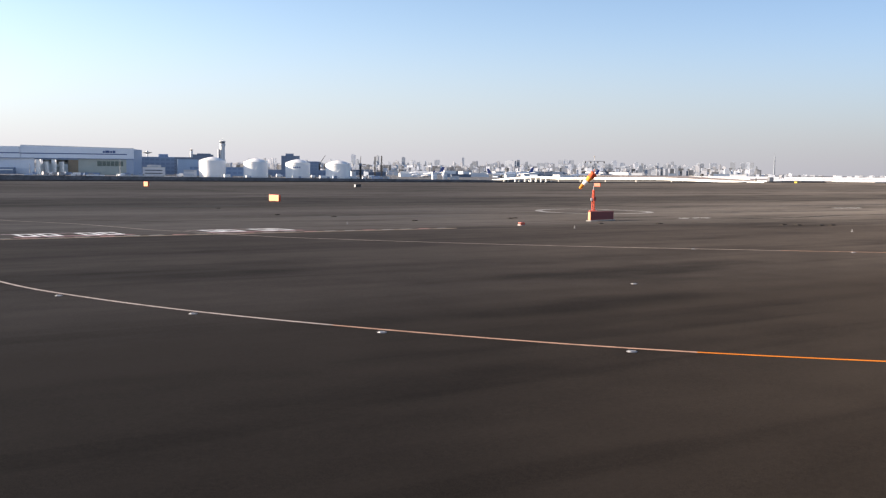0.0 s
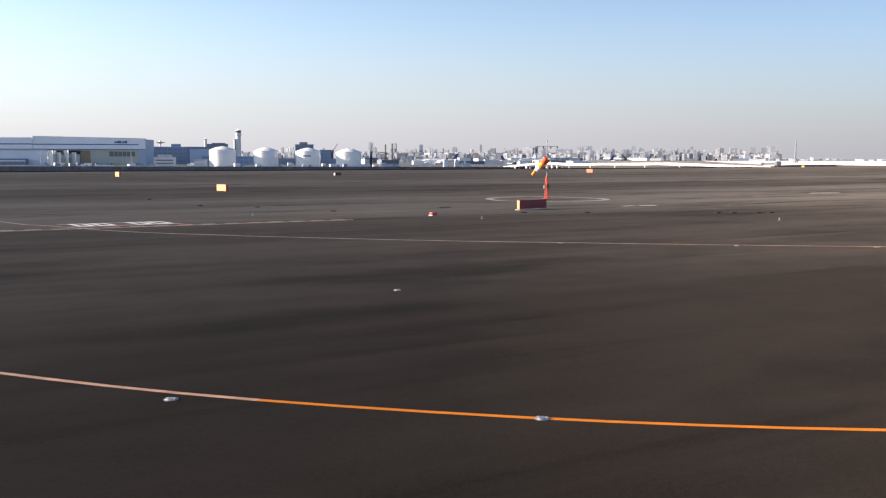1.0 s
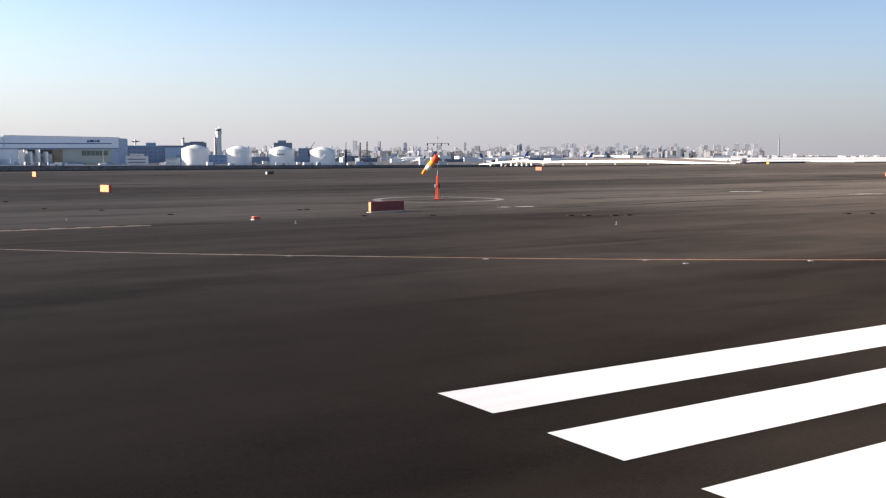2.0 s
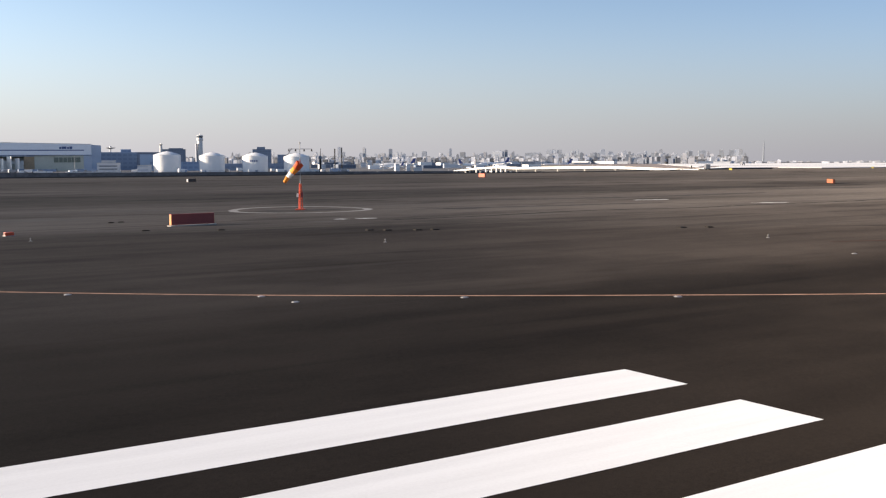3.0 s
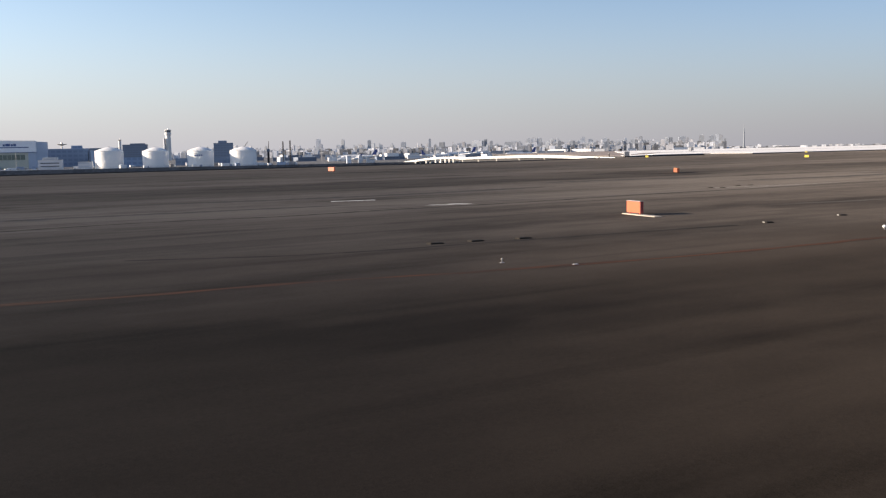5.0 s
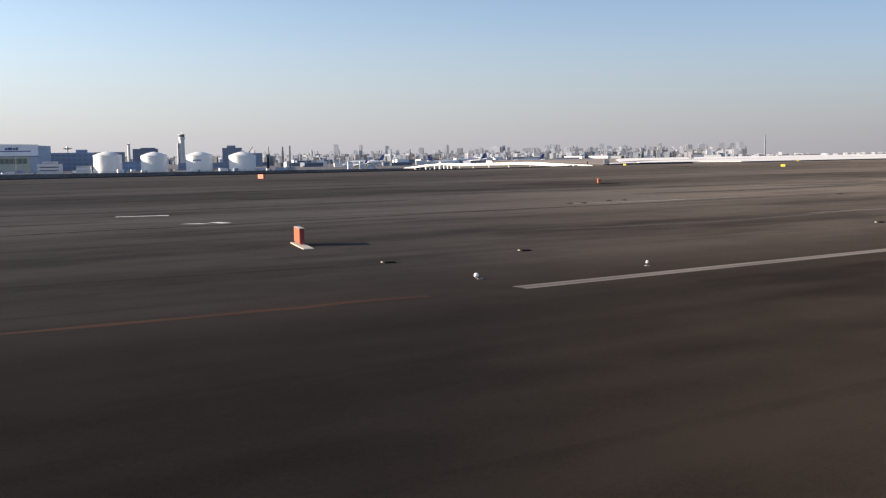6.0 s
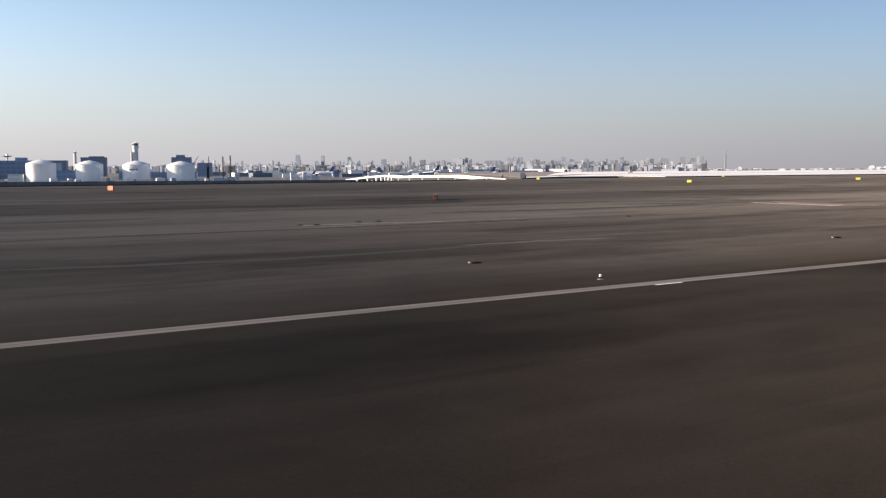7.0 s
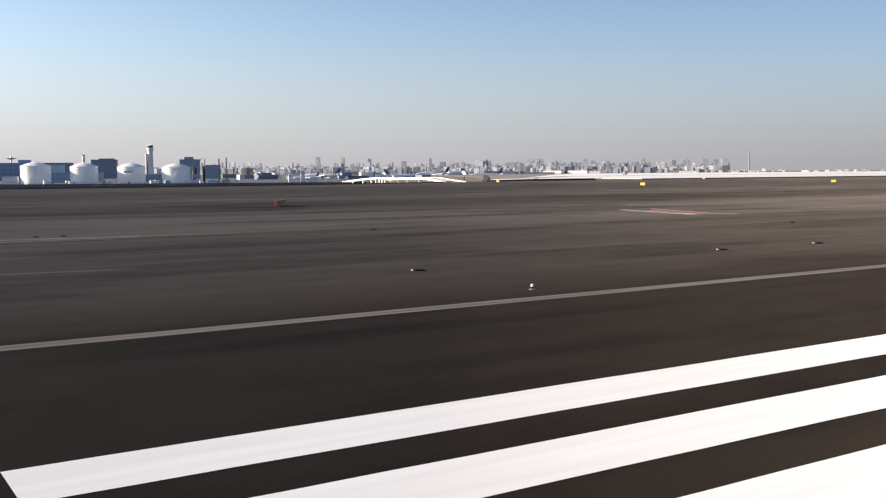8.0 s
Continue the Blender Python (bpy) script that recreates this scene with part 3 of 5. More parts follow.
marking("tar_seam", smooth([(104, 77), (116, 77.8), (130, 80.2), (142, 77.6), (152.5, 78.4), (163, 78.2), (174, 78.5), (184, 80), (230, 79)], 0.8), 1.0, TAR, "dark tar seam at the edge of the paved shoulder", 0.005, 0.32, category="pavement seam")
marking("tar_seam", smooth([(120, 46.5), (128, 42.2), (140, 40.8), (154, 39.2)], 0.8), 0.4, TAR, "dark tar seam at the edge of the paved shoulder", 0.005, 0.14, category="pavement seam")


PATCHED = paint_material("lighter resurfaced asphalt", (0.120, 0.107, 0.097), 0.85, (0.072, 0.063, 0.057), 0.5, (0.3, 1, 1), 1.0)
DARK_PATCH = paint_material("darker asphalt", (0.044, 0.039, 0.036), 0.9, (0.064, 0.057, 0.052), 0.5, (0.3, 1, 1), 1.0)
for pts, wide, mat in (([(63, 106), (74, 104), (84, 103)], 5.0, PATCHED), ([(119, 113), (127, 110.5), (136, 108)], 1.5, PATCHED), ([(118, 77.6), (124, 76)], 1.2, PATCHED),
                       ([(80, 119), (86, 117), (96, 116)], 2.0, PATCHED), ([(168, 88), (186, 83), (204, 80)], 1.6, DARK_PATCH), ([(96, 79.2), (100, 78.8)], 1.3, PATCHED),
                       ([(120, 100), (138, 97), (158, 95)], 2.4, DARK_PATCH), ([(140, 118), (170, 114), (205, 116)], 3.0, DARK_PATCH), ([(236, 108), (262, 104), (290, 106)], 4.5, DARK_PATCH), ([(274, 115), (284, 111), (293, 107.5), (300, 104)], 3.2, DARK_PATCH), ([(278, 102), (287, 97)], 2.0, DARK_PATCH),
                       # first strip: dark ground in the windsock ring with the mast's shadow painted in
                       ([(103.5, 107.2), (109, 106.4), (115, 106.8)], 3.2, DARK_PATCH), ([(212, 128.6), (224, 127.6), (236, 126), (250, 124.2)], 3.6, DARK_PATCH), ([(144, 104.4), (148.4, 104.4), (153, 103.6)], 0.9, DARK_PATCH),
                       ([(201, 50.8), (208, 50.8), (214, 49.8)], 1.0, PATCHED), ([(123, 98.6), (127, 97.4)], 0.8, DARK_PATCH), ([(235, 219), (305, 216), (380, 207)], 5.0, DARK_PATCH),
                       ([(40, 139), (58, 136), (70, 138)], 4.0, DARK_PATCH), ([(173, 52), (188, 49), (204, 50)], 1.2, DARK_PATCH), ([(214, 62), (240, 60), (262, 63)], 1.4, DARK_PATCH)):
    lighter = mat is PATCHED
    marking("pavement_patch", smooth(pts, 0.7), wide, mat, "lighter ragged strip of resurfaced pavement" if lighter else "darker ragged strip of pavement", 0.004, wide * 0.2, category="pavement patch", taper=True)


# ---- lights let into and standing on the ground ----
def inset_light(x, y, turn, first=[]):
    if first:
        return copy_thing(first[0], pose(x, y, ground_z(y), 0, 0, turn))
    ob = thing("inset_light", (x, y, ground_z(y)), turn, "round steel light let into the pavement beside the line", "runway light", "inset lights")
    part("base_ring", lathe(bmesh.new(), [(0.14, 0.0), (0.14, 0.01), (0.115, 0.016), (0.115, 0.0)], 20), GREY_METAL, ob)
    part("lamp_body", lathe(bmesh.new(), [(0.11, 0.0), (0.105, 0.02), (0.07, 0.03), (0.02, 0.034)], 18), GREY_METAL, ob)
    for s in (1, -1):
        part("lens", box(bmesh.new(), (s * 0.075, 0, 0.024), (0.05, 0.06, 0.022), 0, 0.006), GREY_CONCRETE, ob, "pale glass lens")
    first.append(ob)
    return ob


for x, y in ((21.6, 37.4), (24.2, 30.4), (27.5, 24.1), (31.4, 18.2), (36.4, 13.4), (41.6, 8.5), (20.2, 44.4), (18.8, 58), (60.6, 43.4), (67.2, 36.7), (72.6, 32.1), (78.1, 27.7), (84.0, 23.6), (89.9, 19.6), (96.0, 15.8), (102.4, 12.4), (109.3, 9.2), (117.4, 6.1)):
    inset_light(x, y, 128 if x < 50 else 142)
for k in range(4):
    inset_light(42.8 + 30.15 * k, 30.05, 0)


def edge_light(x, y, lean=0.0, big=1.0, first={}):
    key = (lean, big)
    if key in first:
        return copy_thing(first[key], pose(x, y, ground_z(y)))
    ob = thing("runway_edge_light", (x, y, ground_z(y)), 0, "white runway edge lamp on a short dark stem" if not lean else "white runway edge lamp leaning on its red stem", "runway light", "runway edge lights")
    tip = Vector((math.sin(lean) * 0.3, 0, math.cos(lean) * 0.3)) * big
    part("base_plate", lathe(bmesh.new(), [(0.13, 0), (0.13, 0.015), (0.09, 0.03), (0.04, 0.035)], 18), GREY_METAL, ob)
    part("stem", rod(bmesh.new(), (0, 0, 0.02), tip * 0.45, 0.03, 0.028), RED_METAL if lean else DARK_METAL, ob, "red stem" if lean else "dark stem")
    part("collar", rod(bmesh.new(), tip * 0.36, tip * 0.5, 0.07 * big, 0.08 * big, 16), DARK_METAL, ob)
    bm = bmesh.new()
    rod(bm, tip * 0.52, tip * 0.86, 0.082 * big, 0.085 * big, 16)
    rod(bm, tip * 0.86, tip * 1.0, 0.085 * big, 0.045 * big, 16)
    part("lens_dome", bm, LENS, ob, "white glass dome")
    first[key] = ob
    return ob


edge_light(156.1, 31.0, -0.85, 1.05)
for k in range(6):
    edge_light(164.05 + 29.85 * k, 30.22, 0.0, 0.75)


def taxi_edge_light(x, y, first=[]):
    if first:
        return copy_thing(first[0], pose(x, y, ground_z(y)))
    ob = thing("taxiway_edge_light", (x, y, ground_z(y)), 0, "small white taxiway edge lamp on a thin post", "taxiway light", "taxiway edge lights")
    part("base_plate", lathe(bmesh.new(), [(0.11, 0), (0.11, 0.015), (0.03, 0.03)], 14), GREY_METAL, ob)
    part("post", rod(bmesh.new(), (0, 0, 0.02), (0, 0, 0.13), 0.02), GREY_METAL, ob)
    part("lens_dome", lathe(bmesh.new(), [(0.035, 0.13), (0.045, 0.15), (0.042, 0.18), (0.02, 0.2)], 14), GREY_CONCRETE, ob, "pale lens dome")
    first.append(ob)
    return ob


for x, y in ((109.05, 40.05), (88.75, 51.75), (131.6, 32.75), (71.7, 67.8), (59.8, 88.8), (310, 116)):
    taxi_edge_light(x, y)


def cable_block(x, y, turn, long=0.55, first={}):
    if long in first:
        return copy_thing(first[long], pose(x, y, ground_z(y), 0, 0, turn))
    ob = thing("cable_pit_block", (x, y, ground_z(y)), turn, "low cable pit block, coloured dark for its shadow, with a pale end marker", "pit cover", "cable pit blocks")
    # body and lid are dark to stand in for the block's shadow streak
    part("block", box(bmesh.new(), (0, 0, 0.025), (long, 0.5, 0.07), 0, 0.012), PIT_SHADE, ob)
    part("lid", box(bmesh.new(), (0, 0, 0.068), (long * 0.8, 0.36, 0.02), 0, 0.006), PIT_SHADE, ob, "lid coloured dark for the block's shadow")
    if long == 0.55:
        part("marker", box(bmesh.new(), (-long * 0.5 - 0.02, 0, 0.045), (0.04, 0.16, 0.06), 0, 0.01), GREY_CONCRETE, ob, "white end marker")
    first[long] = ob
    return ob


for x, y in ((134.8, 42.7), (137.1, 42.3), (139.8, 41.7), (156.6, 39.1), (164.7, 39.6), (194.5, 40.0), (224.4, 39.9), (245.2, 39.8), (112.6, 50.5), (114.3, 49.5), (94.6, 61.7), (96.4, 60.5), (97.6, 60.1), (83.3, 93.0), (84.3, 93.4), (81.2, 75.0), (85.8, 71.4), (93.7, 62.7), (209.0, 89.4), (210.4, 88.6), (216.7, 91.3), (218.9, 90.9), (254.0, 39.8), (242.6, 77.7), (276.2, 59.1), (61.1, 129.3), (62.3, 112.1), (66.8, 105.8), (69.8, 92.2)):
    cable_block(x, y, -8, 0.75 if 134 < x < 140 else 0.5 if y > 48 else 0.55)


# ---- signs ----
def airfield_sign(x, y, axis, long, high, thick, face, back, label, legs=0.2, plinth=True, end=None, slab=None):
    """A box sign on legs. axis: the heading of its long side; face: the colour of the sunlit long side."""
    ob = thing("airfield_sign", (x, y, ground_z(y)), axis, label, "airfield sign")
    z0 = legs + (0.08 if plinth else 0)
    if plinth:
        part("plinth", box(bmesh.new(), (slab[0] if slab else 0, 0, 0.04), slab[1] if slab else (long + 0.3, thick + 0.3, 0.08), 0, 0.015), WORN_CONCRETE if slab else GREY_CONCRETE, ob, "pale concrete plinth" if slab else "grey concrete plinth")
    part("cabinet", box(bmesh.new(), (0, 0, z0 + (high - z0) / 2), (long, thick, high - z0), 0, 0.02), back, ob)
    part("front_panel", box(bmesh.new(), (0, thick / 2 + 0.006, z0 + (high - z0) / 2), (long - 0.06, 0.02, high - z0 - 0.06), 0, 0.004), face, ob)
    for s in (1, -1):
        part("end_cap", box(bmesh.new(), (s * (long / 2 + 0.008), 0, z0 + (high - z0) / 2), (0.025, thick - 0.05, high - z0 - 0.05), 0, 0.004), end or back, ob)
    part("top_cap", box(bmesh.new(), (0, 0, high + 0.012), (long + 0.03, thick + 0.04, 0.03), 0, 0.006), GREY_CONCRETE if slab else back, ob)
    for s in (1, -1):
        part("leg", rod(bmesh.new(), (s * long * 0.36, 0, 0.05), (s * long * 0.36, 0, z0 + 0.02), 0.05), RED_METAL, ob)
    return ob


airfield_sign(157.85, 51.6, 75, 1.95, 1.0, 0.26, SIGN_FACE, SIGN_BACK, "orange airfield sign on a pale concrete plinth", 0.07, slab=(-0.9, (4.6, 0.6, 0.07)))
airfield_sign(87.0, 81.4, 9.5, 3.95, 1.0, 0.38, SIGN_PALE, SIGN_BACK, "long red airfield sign seen from behind on a plinth", 0.04, end=SIGN_PALE)
airfield_sign(77.6, 148.6, 105, 2.5, 1.12, 0.4, SIGN_PALE, RED_METAL, "orange airfield sign beside the taxiway", 0.12, False)
airfield_sign(85.1, 245.5, 105, 1.9, 1.25, 0.4, SIGN_PALE, RED_METAL, "small orange airfield sign far across the island", 0.12, False)
airfield_sign(235.2, 248.5, 105, 2.4, 1.2, 0.4, SIGN_FACE, RED_METAL, "orange airfield sign far across the island", 0.12, False)
airfield_sign(263.2, 146.0, 51, 5.0, 0.98, 0.5, SIGN_FACE, SIGN_DARK, "long airfield sign with a brown back and dull red ends", 0.1, False, SIGN_END)
airfield_sign(141.0, 240.0, 35, 3.2, 0.85, 0.5, SIGN_PALE, SIGN_BLACK, "low dark-backed airfield sign with a white end", 0.1, False, WHITE_METAL)
airfield_sign(434.0, 323.4, 120, 1.3, 0.85, 0.35, SIGN_YELLOW, SIGN_YELLOW, "yellow airfield sign by the seawall", 0.1, False)
airfield_sign(427.0, 234.0, 120, 1.5, 0.95, 0.35, SIGN_YELLOW, SIGN_YELLOW, "bright yellow airfield sign on the open ground", 0.1, False)
airfield_sign(522.0, 232.0, 125, 1.7, 0.95, 0.35, SIGN_YELLOW, SIGN_YELLOW, "yellow airfield sign far along the runway", 0.1, False)
airfield_sign(566.0, 336.0, 125, 1.1, 0.75, 0.4, SIGN_YELLOW, SIGN_YELLOW, "yellow airfield sign by the seawall", 0.1, False)


def marker_box(x, y):
    ob = thing("marker_box", (x, y, ground_z(y)), 15, "small red marker box on a grey foot", "marker")
    part("body", box(bmesh.new(), (0, 0, 0.16), (0.62, 0.36, 0.24), 0, 0.02), RED_METAL, ob)
    part("foot", box(bmesh.new(), (0, 0, 0.02), (0.72, 0.46, 0.05), 0, 0.01), GREY_METAL, ob)
    part("end_panel", box(bmesh.new(), (-0.32, 0, 0.16), (0.03, 0.28, 0.18), 0, 0.005), SIGN_END, ob, "dark red end panel")


marker_box(71.7, 75.6)


# ---- windsock ----
def windsock(x, y):
    ob = thing("windsock", (x, y, ground_z(y)), -33, "orange and white windsock on a red lattice mast", "windsock")
    part("footing", box(bmesh.new(), (0, 0, 0.06), (1.1, 1.1, 0.14), 0, 0.02), RED_METAL, ob)
    foot = [Vector((0.27 * math.cos(a), 0.27 * math.sin(a), 0.1)) for a in (0.5, 2.6, 4.7)]
    head = [Vector((0.14 * math.cos(a), 0.14 * math.sin(a), 3.1)) for a in (0.5, 2.6, 4.7)]
    for a, b in zip(foot, head):
        part("mast_leg", rod(bmesh.new(), a, b, 0.05, 0.045, 8), RED_METAL, ob)
    for k in range(6):
        bm = bmesh.new()
        for i in range(3):
            j = (i + 1) % 3
            a, b = foot[i].lerp(head[i], k / 6), foot[j].lerp(head[j], (k + 1) / 6)
            rod(bm, a, b, 0.022, None, 6)
            rod(bm, foot[i].lerp(head[i], (k + 1) / 6), foot[j].lerp(head[j], (k + 1) / 6), 0.022, None, 6)
        part("mast_brace", bm, RED_METAL, ob)
    part("pole", rod(bmesh.new(), (0, 0, 3.0), (0, 0, 5.75), 0.045, 0.04), GREY_METAL, ob, "thin grey pole")
    part("top_pole", rod(bmesh.new(), (0, 0, 5.75), (0, 0, 7.75), 0.04, 0.03), GREY_METAL, ob, "thin grey top pole")
    part("beacon", lathe(bmesh.new(), [(0.05, 7.75), (0.09, 7.8), (0.09, 7.95), (0.03, 8.05)], 12), GREY_CONCRETE, ob, "small pale beacon lamp")
    cb = part("lamp_bar", rod(bmesh.new(), (-1.35, 0, 7.2), (1.45, 0, 7.2), 0.03), GREY_METAL, ob, "grey lamp bar")
    for s in (-1.3, -0.5, 0.5, 1.4):
        part("lamp", rod(bmesh.new(), (s, 0, 7.18), (s, 0, 6.92), 0.05, 0.12, 12), DARK_METAL, cb, "dark downward lamp")
    part("control_box", box(bmesh.new(), (-0.3, -0.12, 1.75), (0.22, 0.22, 0.42), 0, 0.03), WHITE_METAL, ob, "white control box")
    part("junction_box", box(bmesh.new(), (0.2, -0.1, 1.8), (0.24, 0.22, 0.6), 0, 0.03), SIGN_BACK, ob, "dark red junction box")
    # the sock hangs in a light wind, in bands
    root, tip = Vector((0.0, -0.05, 5.55)), Vector((-1.95, 0.35, 3.25))
    hoop = bmesh.new()
    for k in range(20):
        a, b = 2 * math.pi * k / 20, 2 * math.pi * (k + 1) / 20
        rod(hoop, root + Vector((0, 0.5 * math.cos(a), 0.5 * math.sin(a))), root + Vector((0, 0.5 * math.cos(b), 0.5 * math.sin(b))), 0.025, None, 6)
    part("hoop", hoop, RED_METAL, ob)
    d = tip - root
    q = d.to_track_quat("Z", "Y").to_matrix().to_4x4()
    n = 4
    for k in range(n):
        bm = bmesh.new()
        rings = []
        for i in range(5):
            t = (k + i / 4) / n
            c = root + d * t + Vector((0, 0, -0.32 * math.sin(math.pi * t))) * (1 - t) + Vector((0, 0, 0.15 * math.sin(math.pi * t)))
            r = 0.5 - 0.32 * t
            ringv = []
            for j in range(16):
                a = 2 * math.pi * j / 16
                rr = r * (1 + 0.07 * math.sin(3 * a + 7 * t) - 0.10 * t * math.cos(2 * a))
                ringv.append(bm.verts.new(c + (q @ Vector((rr * math.cos(a), rr * math.sin(a), 0)))))
            rings.append(ringv)
        for p, s in zip(rings, rings[1:]):
            for j in range(16):
                bm.faces.new((p[j], p[(j + 1) % 16], s[(j + 1) % 16], s[j]))
        w = part("sock_band", bm, SOCK_WHITE if k == 2 else SOCK_ORANGE if k else SOCK_RED, ob, "white cloth band" if k == 2 else "orange cloth band" if k else "red-orange mouth band")
        for f in w.data.polygons:
            f.use_smooth = True
        so = w.modifiers.new("cloth", "SOLIDIFY")
        so.thickness = 0.012
    return ob


windsock(109.2, 107.8)


# ---- bridge and concrete edge of the island ----
def taxiway_bridge():
    ob = thing("taxiway_bridge", (433, 331, -8), 0, "long white taxiway bridge from the island to the mainland", "bridge")
    line = smooth([(425, 340.5), (430.5, 351), (466.5, 417), (496.5, 472), (531.5, 542), (568.5, 622), (606.5, 702), (638, 773), (655, 830), (652, 884)], 14)
    dist = [0.0]
    for a, b in zip(line, line[1:]):
        dist.append(dist[-1] + (b - a).length)
    def deck(s):
        return float(np.interp(s / dist[-1], (0, 0.08, 0.29, 0.55, 0.73, 0.86, 0.93, 1.0), (-0.5, -0.4, 0.1, -1.2, -2.6, -2.0, -3.2, -6.6)))
    for side, name in ((1, "girder"), (-1, "girder")):
        bm = bmesh.new()
        rows = []
        for i, p in enumerate(line):
            d = (line[min(i + 1, len(line) - 1)] - line[max(i - 1, 0)]).normalized()
            nrm = Vector((d.y, -d.x)) * side
            z, low = deck(dist[i]), -0.35 - 1.1 * min(1.0, dist[i] / 220)
            rows.append([bm.verts.new((p.x + nrm.x * w - 433, p.y + nrm.y * w - 331, z + h + 8)) for w, h in ((4, low), (4.4, low), (4.4, 0.2), (4, 0.2))])
        for p, q in zip(rows, rows[1:]):
            for j in range(4):
                bm.faces.new((p[j], p[(j + 1) % 4], q[(j + 1) % 4], q[j]))
        part(name, bm, BRIDGE_WHITE, ob, "white painted edge girder")
    bm = bmesh.new()
    rows = []
    for i, p in enumerate(line):
        d = (line[min(i + 1, len(line) - 1)] - line[max(i - 1, 0)]).normalized()
        nrm = Vector((d.y, -d.x))
        z = deck(dist[i]) + 8
        rows.append([bm.verts.new((p.x + nrm.x * w - 433, p.y + nrm.y * w - 331, z + h)) for w, h in ((-3.9, -0.1), (3.9, -0.1), (3.9, -0.8), (-3.9, -0.8))])
    for p, q in zip(rows, rows[1:]):
        for j in range(4):
            bm.faces.new((p[j], p[(j + 1) % 4], q[(j + 1) % 4], q[j]))
    part("deck", bm, CONCRETE, ob)
    # a dark beam added below the deck, standing in for the shade there
    bm = bmesh.new()
    rows = []
    for i, p in enumerate(line):
        if dist[i] < 16 or dist[i] > 0.9 * dist[-1]:
            continue
        d = (line[min(i + 1, len(line) - 1)] - line[max(i - 1, 0)]).normalized()
        nrm = Vector((d.y, -d.x))
        z, deep = deck(dist[i]) + 8, -0.9 - 2.6 * min(1.0, dist[i] / 160)
        rows.append([bm.verts.new((p.x + nrm.x * w - 433, p.y + nrm.y * w - 331, z + h)) for w, h in ((-3.4, -0.82), (3.4, -0.82), (2.8, deep), (-2.8, deep))])
    for p, q in zip(rows, rows[1:]):
        for j in range(4):
            bm.faces.new((p[j], p[(j + 1) % 4], q[(j + 1) % 4], q[j]))
    bm.faces.new(rows[0]), bm.faces.new(rows[-1])
    part("shade_beam", bm, DARK_WALL, ob, "dark beam added for the shade under the deck")
    for i in range(3, len(line) - 1):
        if i % 5 and dist[i] < 0.8 * dist[-1]:
            continue
        p = line[i]
        z = deck(dist[i]) - 0.8 + 8
        d = (line[i + 1] - line[i - 1]).normalized()
        nrm = Vector((d.y, -d.x))
        for s in (-2.6, 2.6):
            part("pier", rod(bmesh.new(), (p.x + nrm.x * s - 433, p.y + nrm.y * s - 331, -4.5), (p.x + nrm.x * s - 433, p.y + nrm.y * s - 331, z), 1.1, 1.0, 14), BRIDGE_WHITE if dist[i] > 0.8 * dist[-1] else GREY_CONCRETE, ob)
    return ob


taxiway_bridge()


def flat_slab(name, outline, z0, z1, mat, label, category):
    bm = bmesh.new()
    top, low = ([bm.verts.new((x, y, z)) for x, y in outline] for z in (z1, z0))
    bm.faces.new(top), bm.faces.new(low)
    for i in range(len(outline)):
        j = (i + 1) % len(outline)
        bm.faces.new((top[i], top[j], low[j], low[i]))
    return tagged(mesh_object(name, bm, mat), label, category, kind="structure")


PIER = [(449, 353), (498, 382), (536, 381), (536.8, 347.8), (2150, 347.8), (2150, 835), (880, 830), (700, 800), (640, 690), (565, 530), (484, 400)]
# the base is coloured dark to give the line of shade below the deck
flat_slab("pier_base", PIER, -11.5, -0.32, DARK_WALL, "pier platform base, coloured dark as shade below the deck", "platform")
flat_slab("pier_platform", PIER, -0.316, -0.22, TAN_GROUND, "tan paved pier platform beside the bridge", "platform")
for outline in ([(449.2, 353), (498, 381.8), (524, 414), (478, 386)],
                [(499, 382.4), (536, 381.5), (2149, 379), (2149, 505), (690, 505), (612, 485), (530, 418)],
                [(536.9, 348), (2149, 348), (2149, 377), (536.9, 377)],
                [(532, 434), (612, 502), (690, 522), (2149, 522), (2149, 825), (886, 820), (700, 622)]):
    flat_slab("deck_strip", outline, -0.214, -0.1, PIER_WHITE, "sunlit white concrete strip of the pier deck", "platform")

def service_truck(x, y, turn, mat, label):
    ob = thing("service_truck", (x, y, -0.1 if y > 400 else ground_z(y)), turn, label, "truck")
    part("body", box(bmesh.new(), (-0.6, 0, 1.7), (4.4, 2.2, 2.2), 0, 0.06), mat, ob)
    part("cab", box(bmesh.new(), (2.5, 0, 1.4), (1.7, 2.1, 1.7), 0, 0.15), mat, ob)
    for sx in (-1.8, 2.3):
        for sy in (-0.95, 0.95):
            part("wheel", rod(bmesh.new(), (sx, sy - 0.14, 0.45), (sx, sy + 0.14, 0.45), 0.45, None, 14), DARK_METAL, ob)


service_truck(797, 719, 60, DARK_METAL, "small dark service truck on the platform")
service_truck(730, 566, 60, GREY_METAL, "small dark grey service truck on the platform")
service_truck(446.0, 348.8, 52, GREY_METAL, "grey service truck by the bridge landing")


def marker_post(x, y, h):
    ob = thing("marker_post", (x, y, ground_z(y)), 0, "short dark marker post at the end of the bridge", "post")
    part("base", box(bmesh.new(), (0, 0, 0.1), (0.9, 0.9, 0.2), 0, 0.03), GREY_CONCRETE, ob)
    part("post", box(bmesh.new(), (0, 0, 0.2 + h / 2), (0.4, 0.4, h), 0, 0.04), DARK_METAL, ob)
    part("cap", box(bmesh.new(), (0, 0, h + 0.25), (0.5, 0.5, 0.1), 0, 0.02), GREY_METAL, ob)


marker_post(434.6, 348.8, 1.9)
marker_post(449.2, 350.6, 1.5)


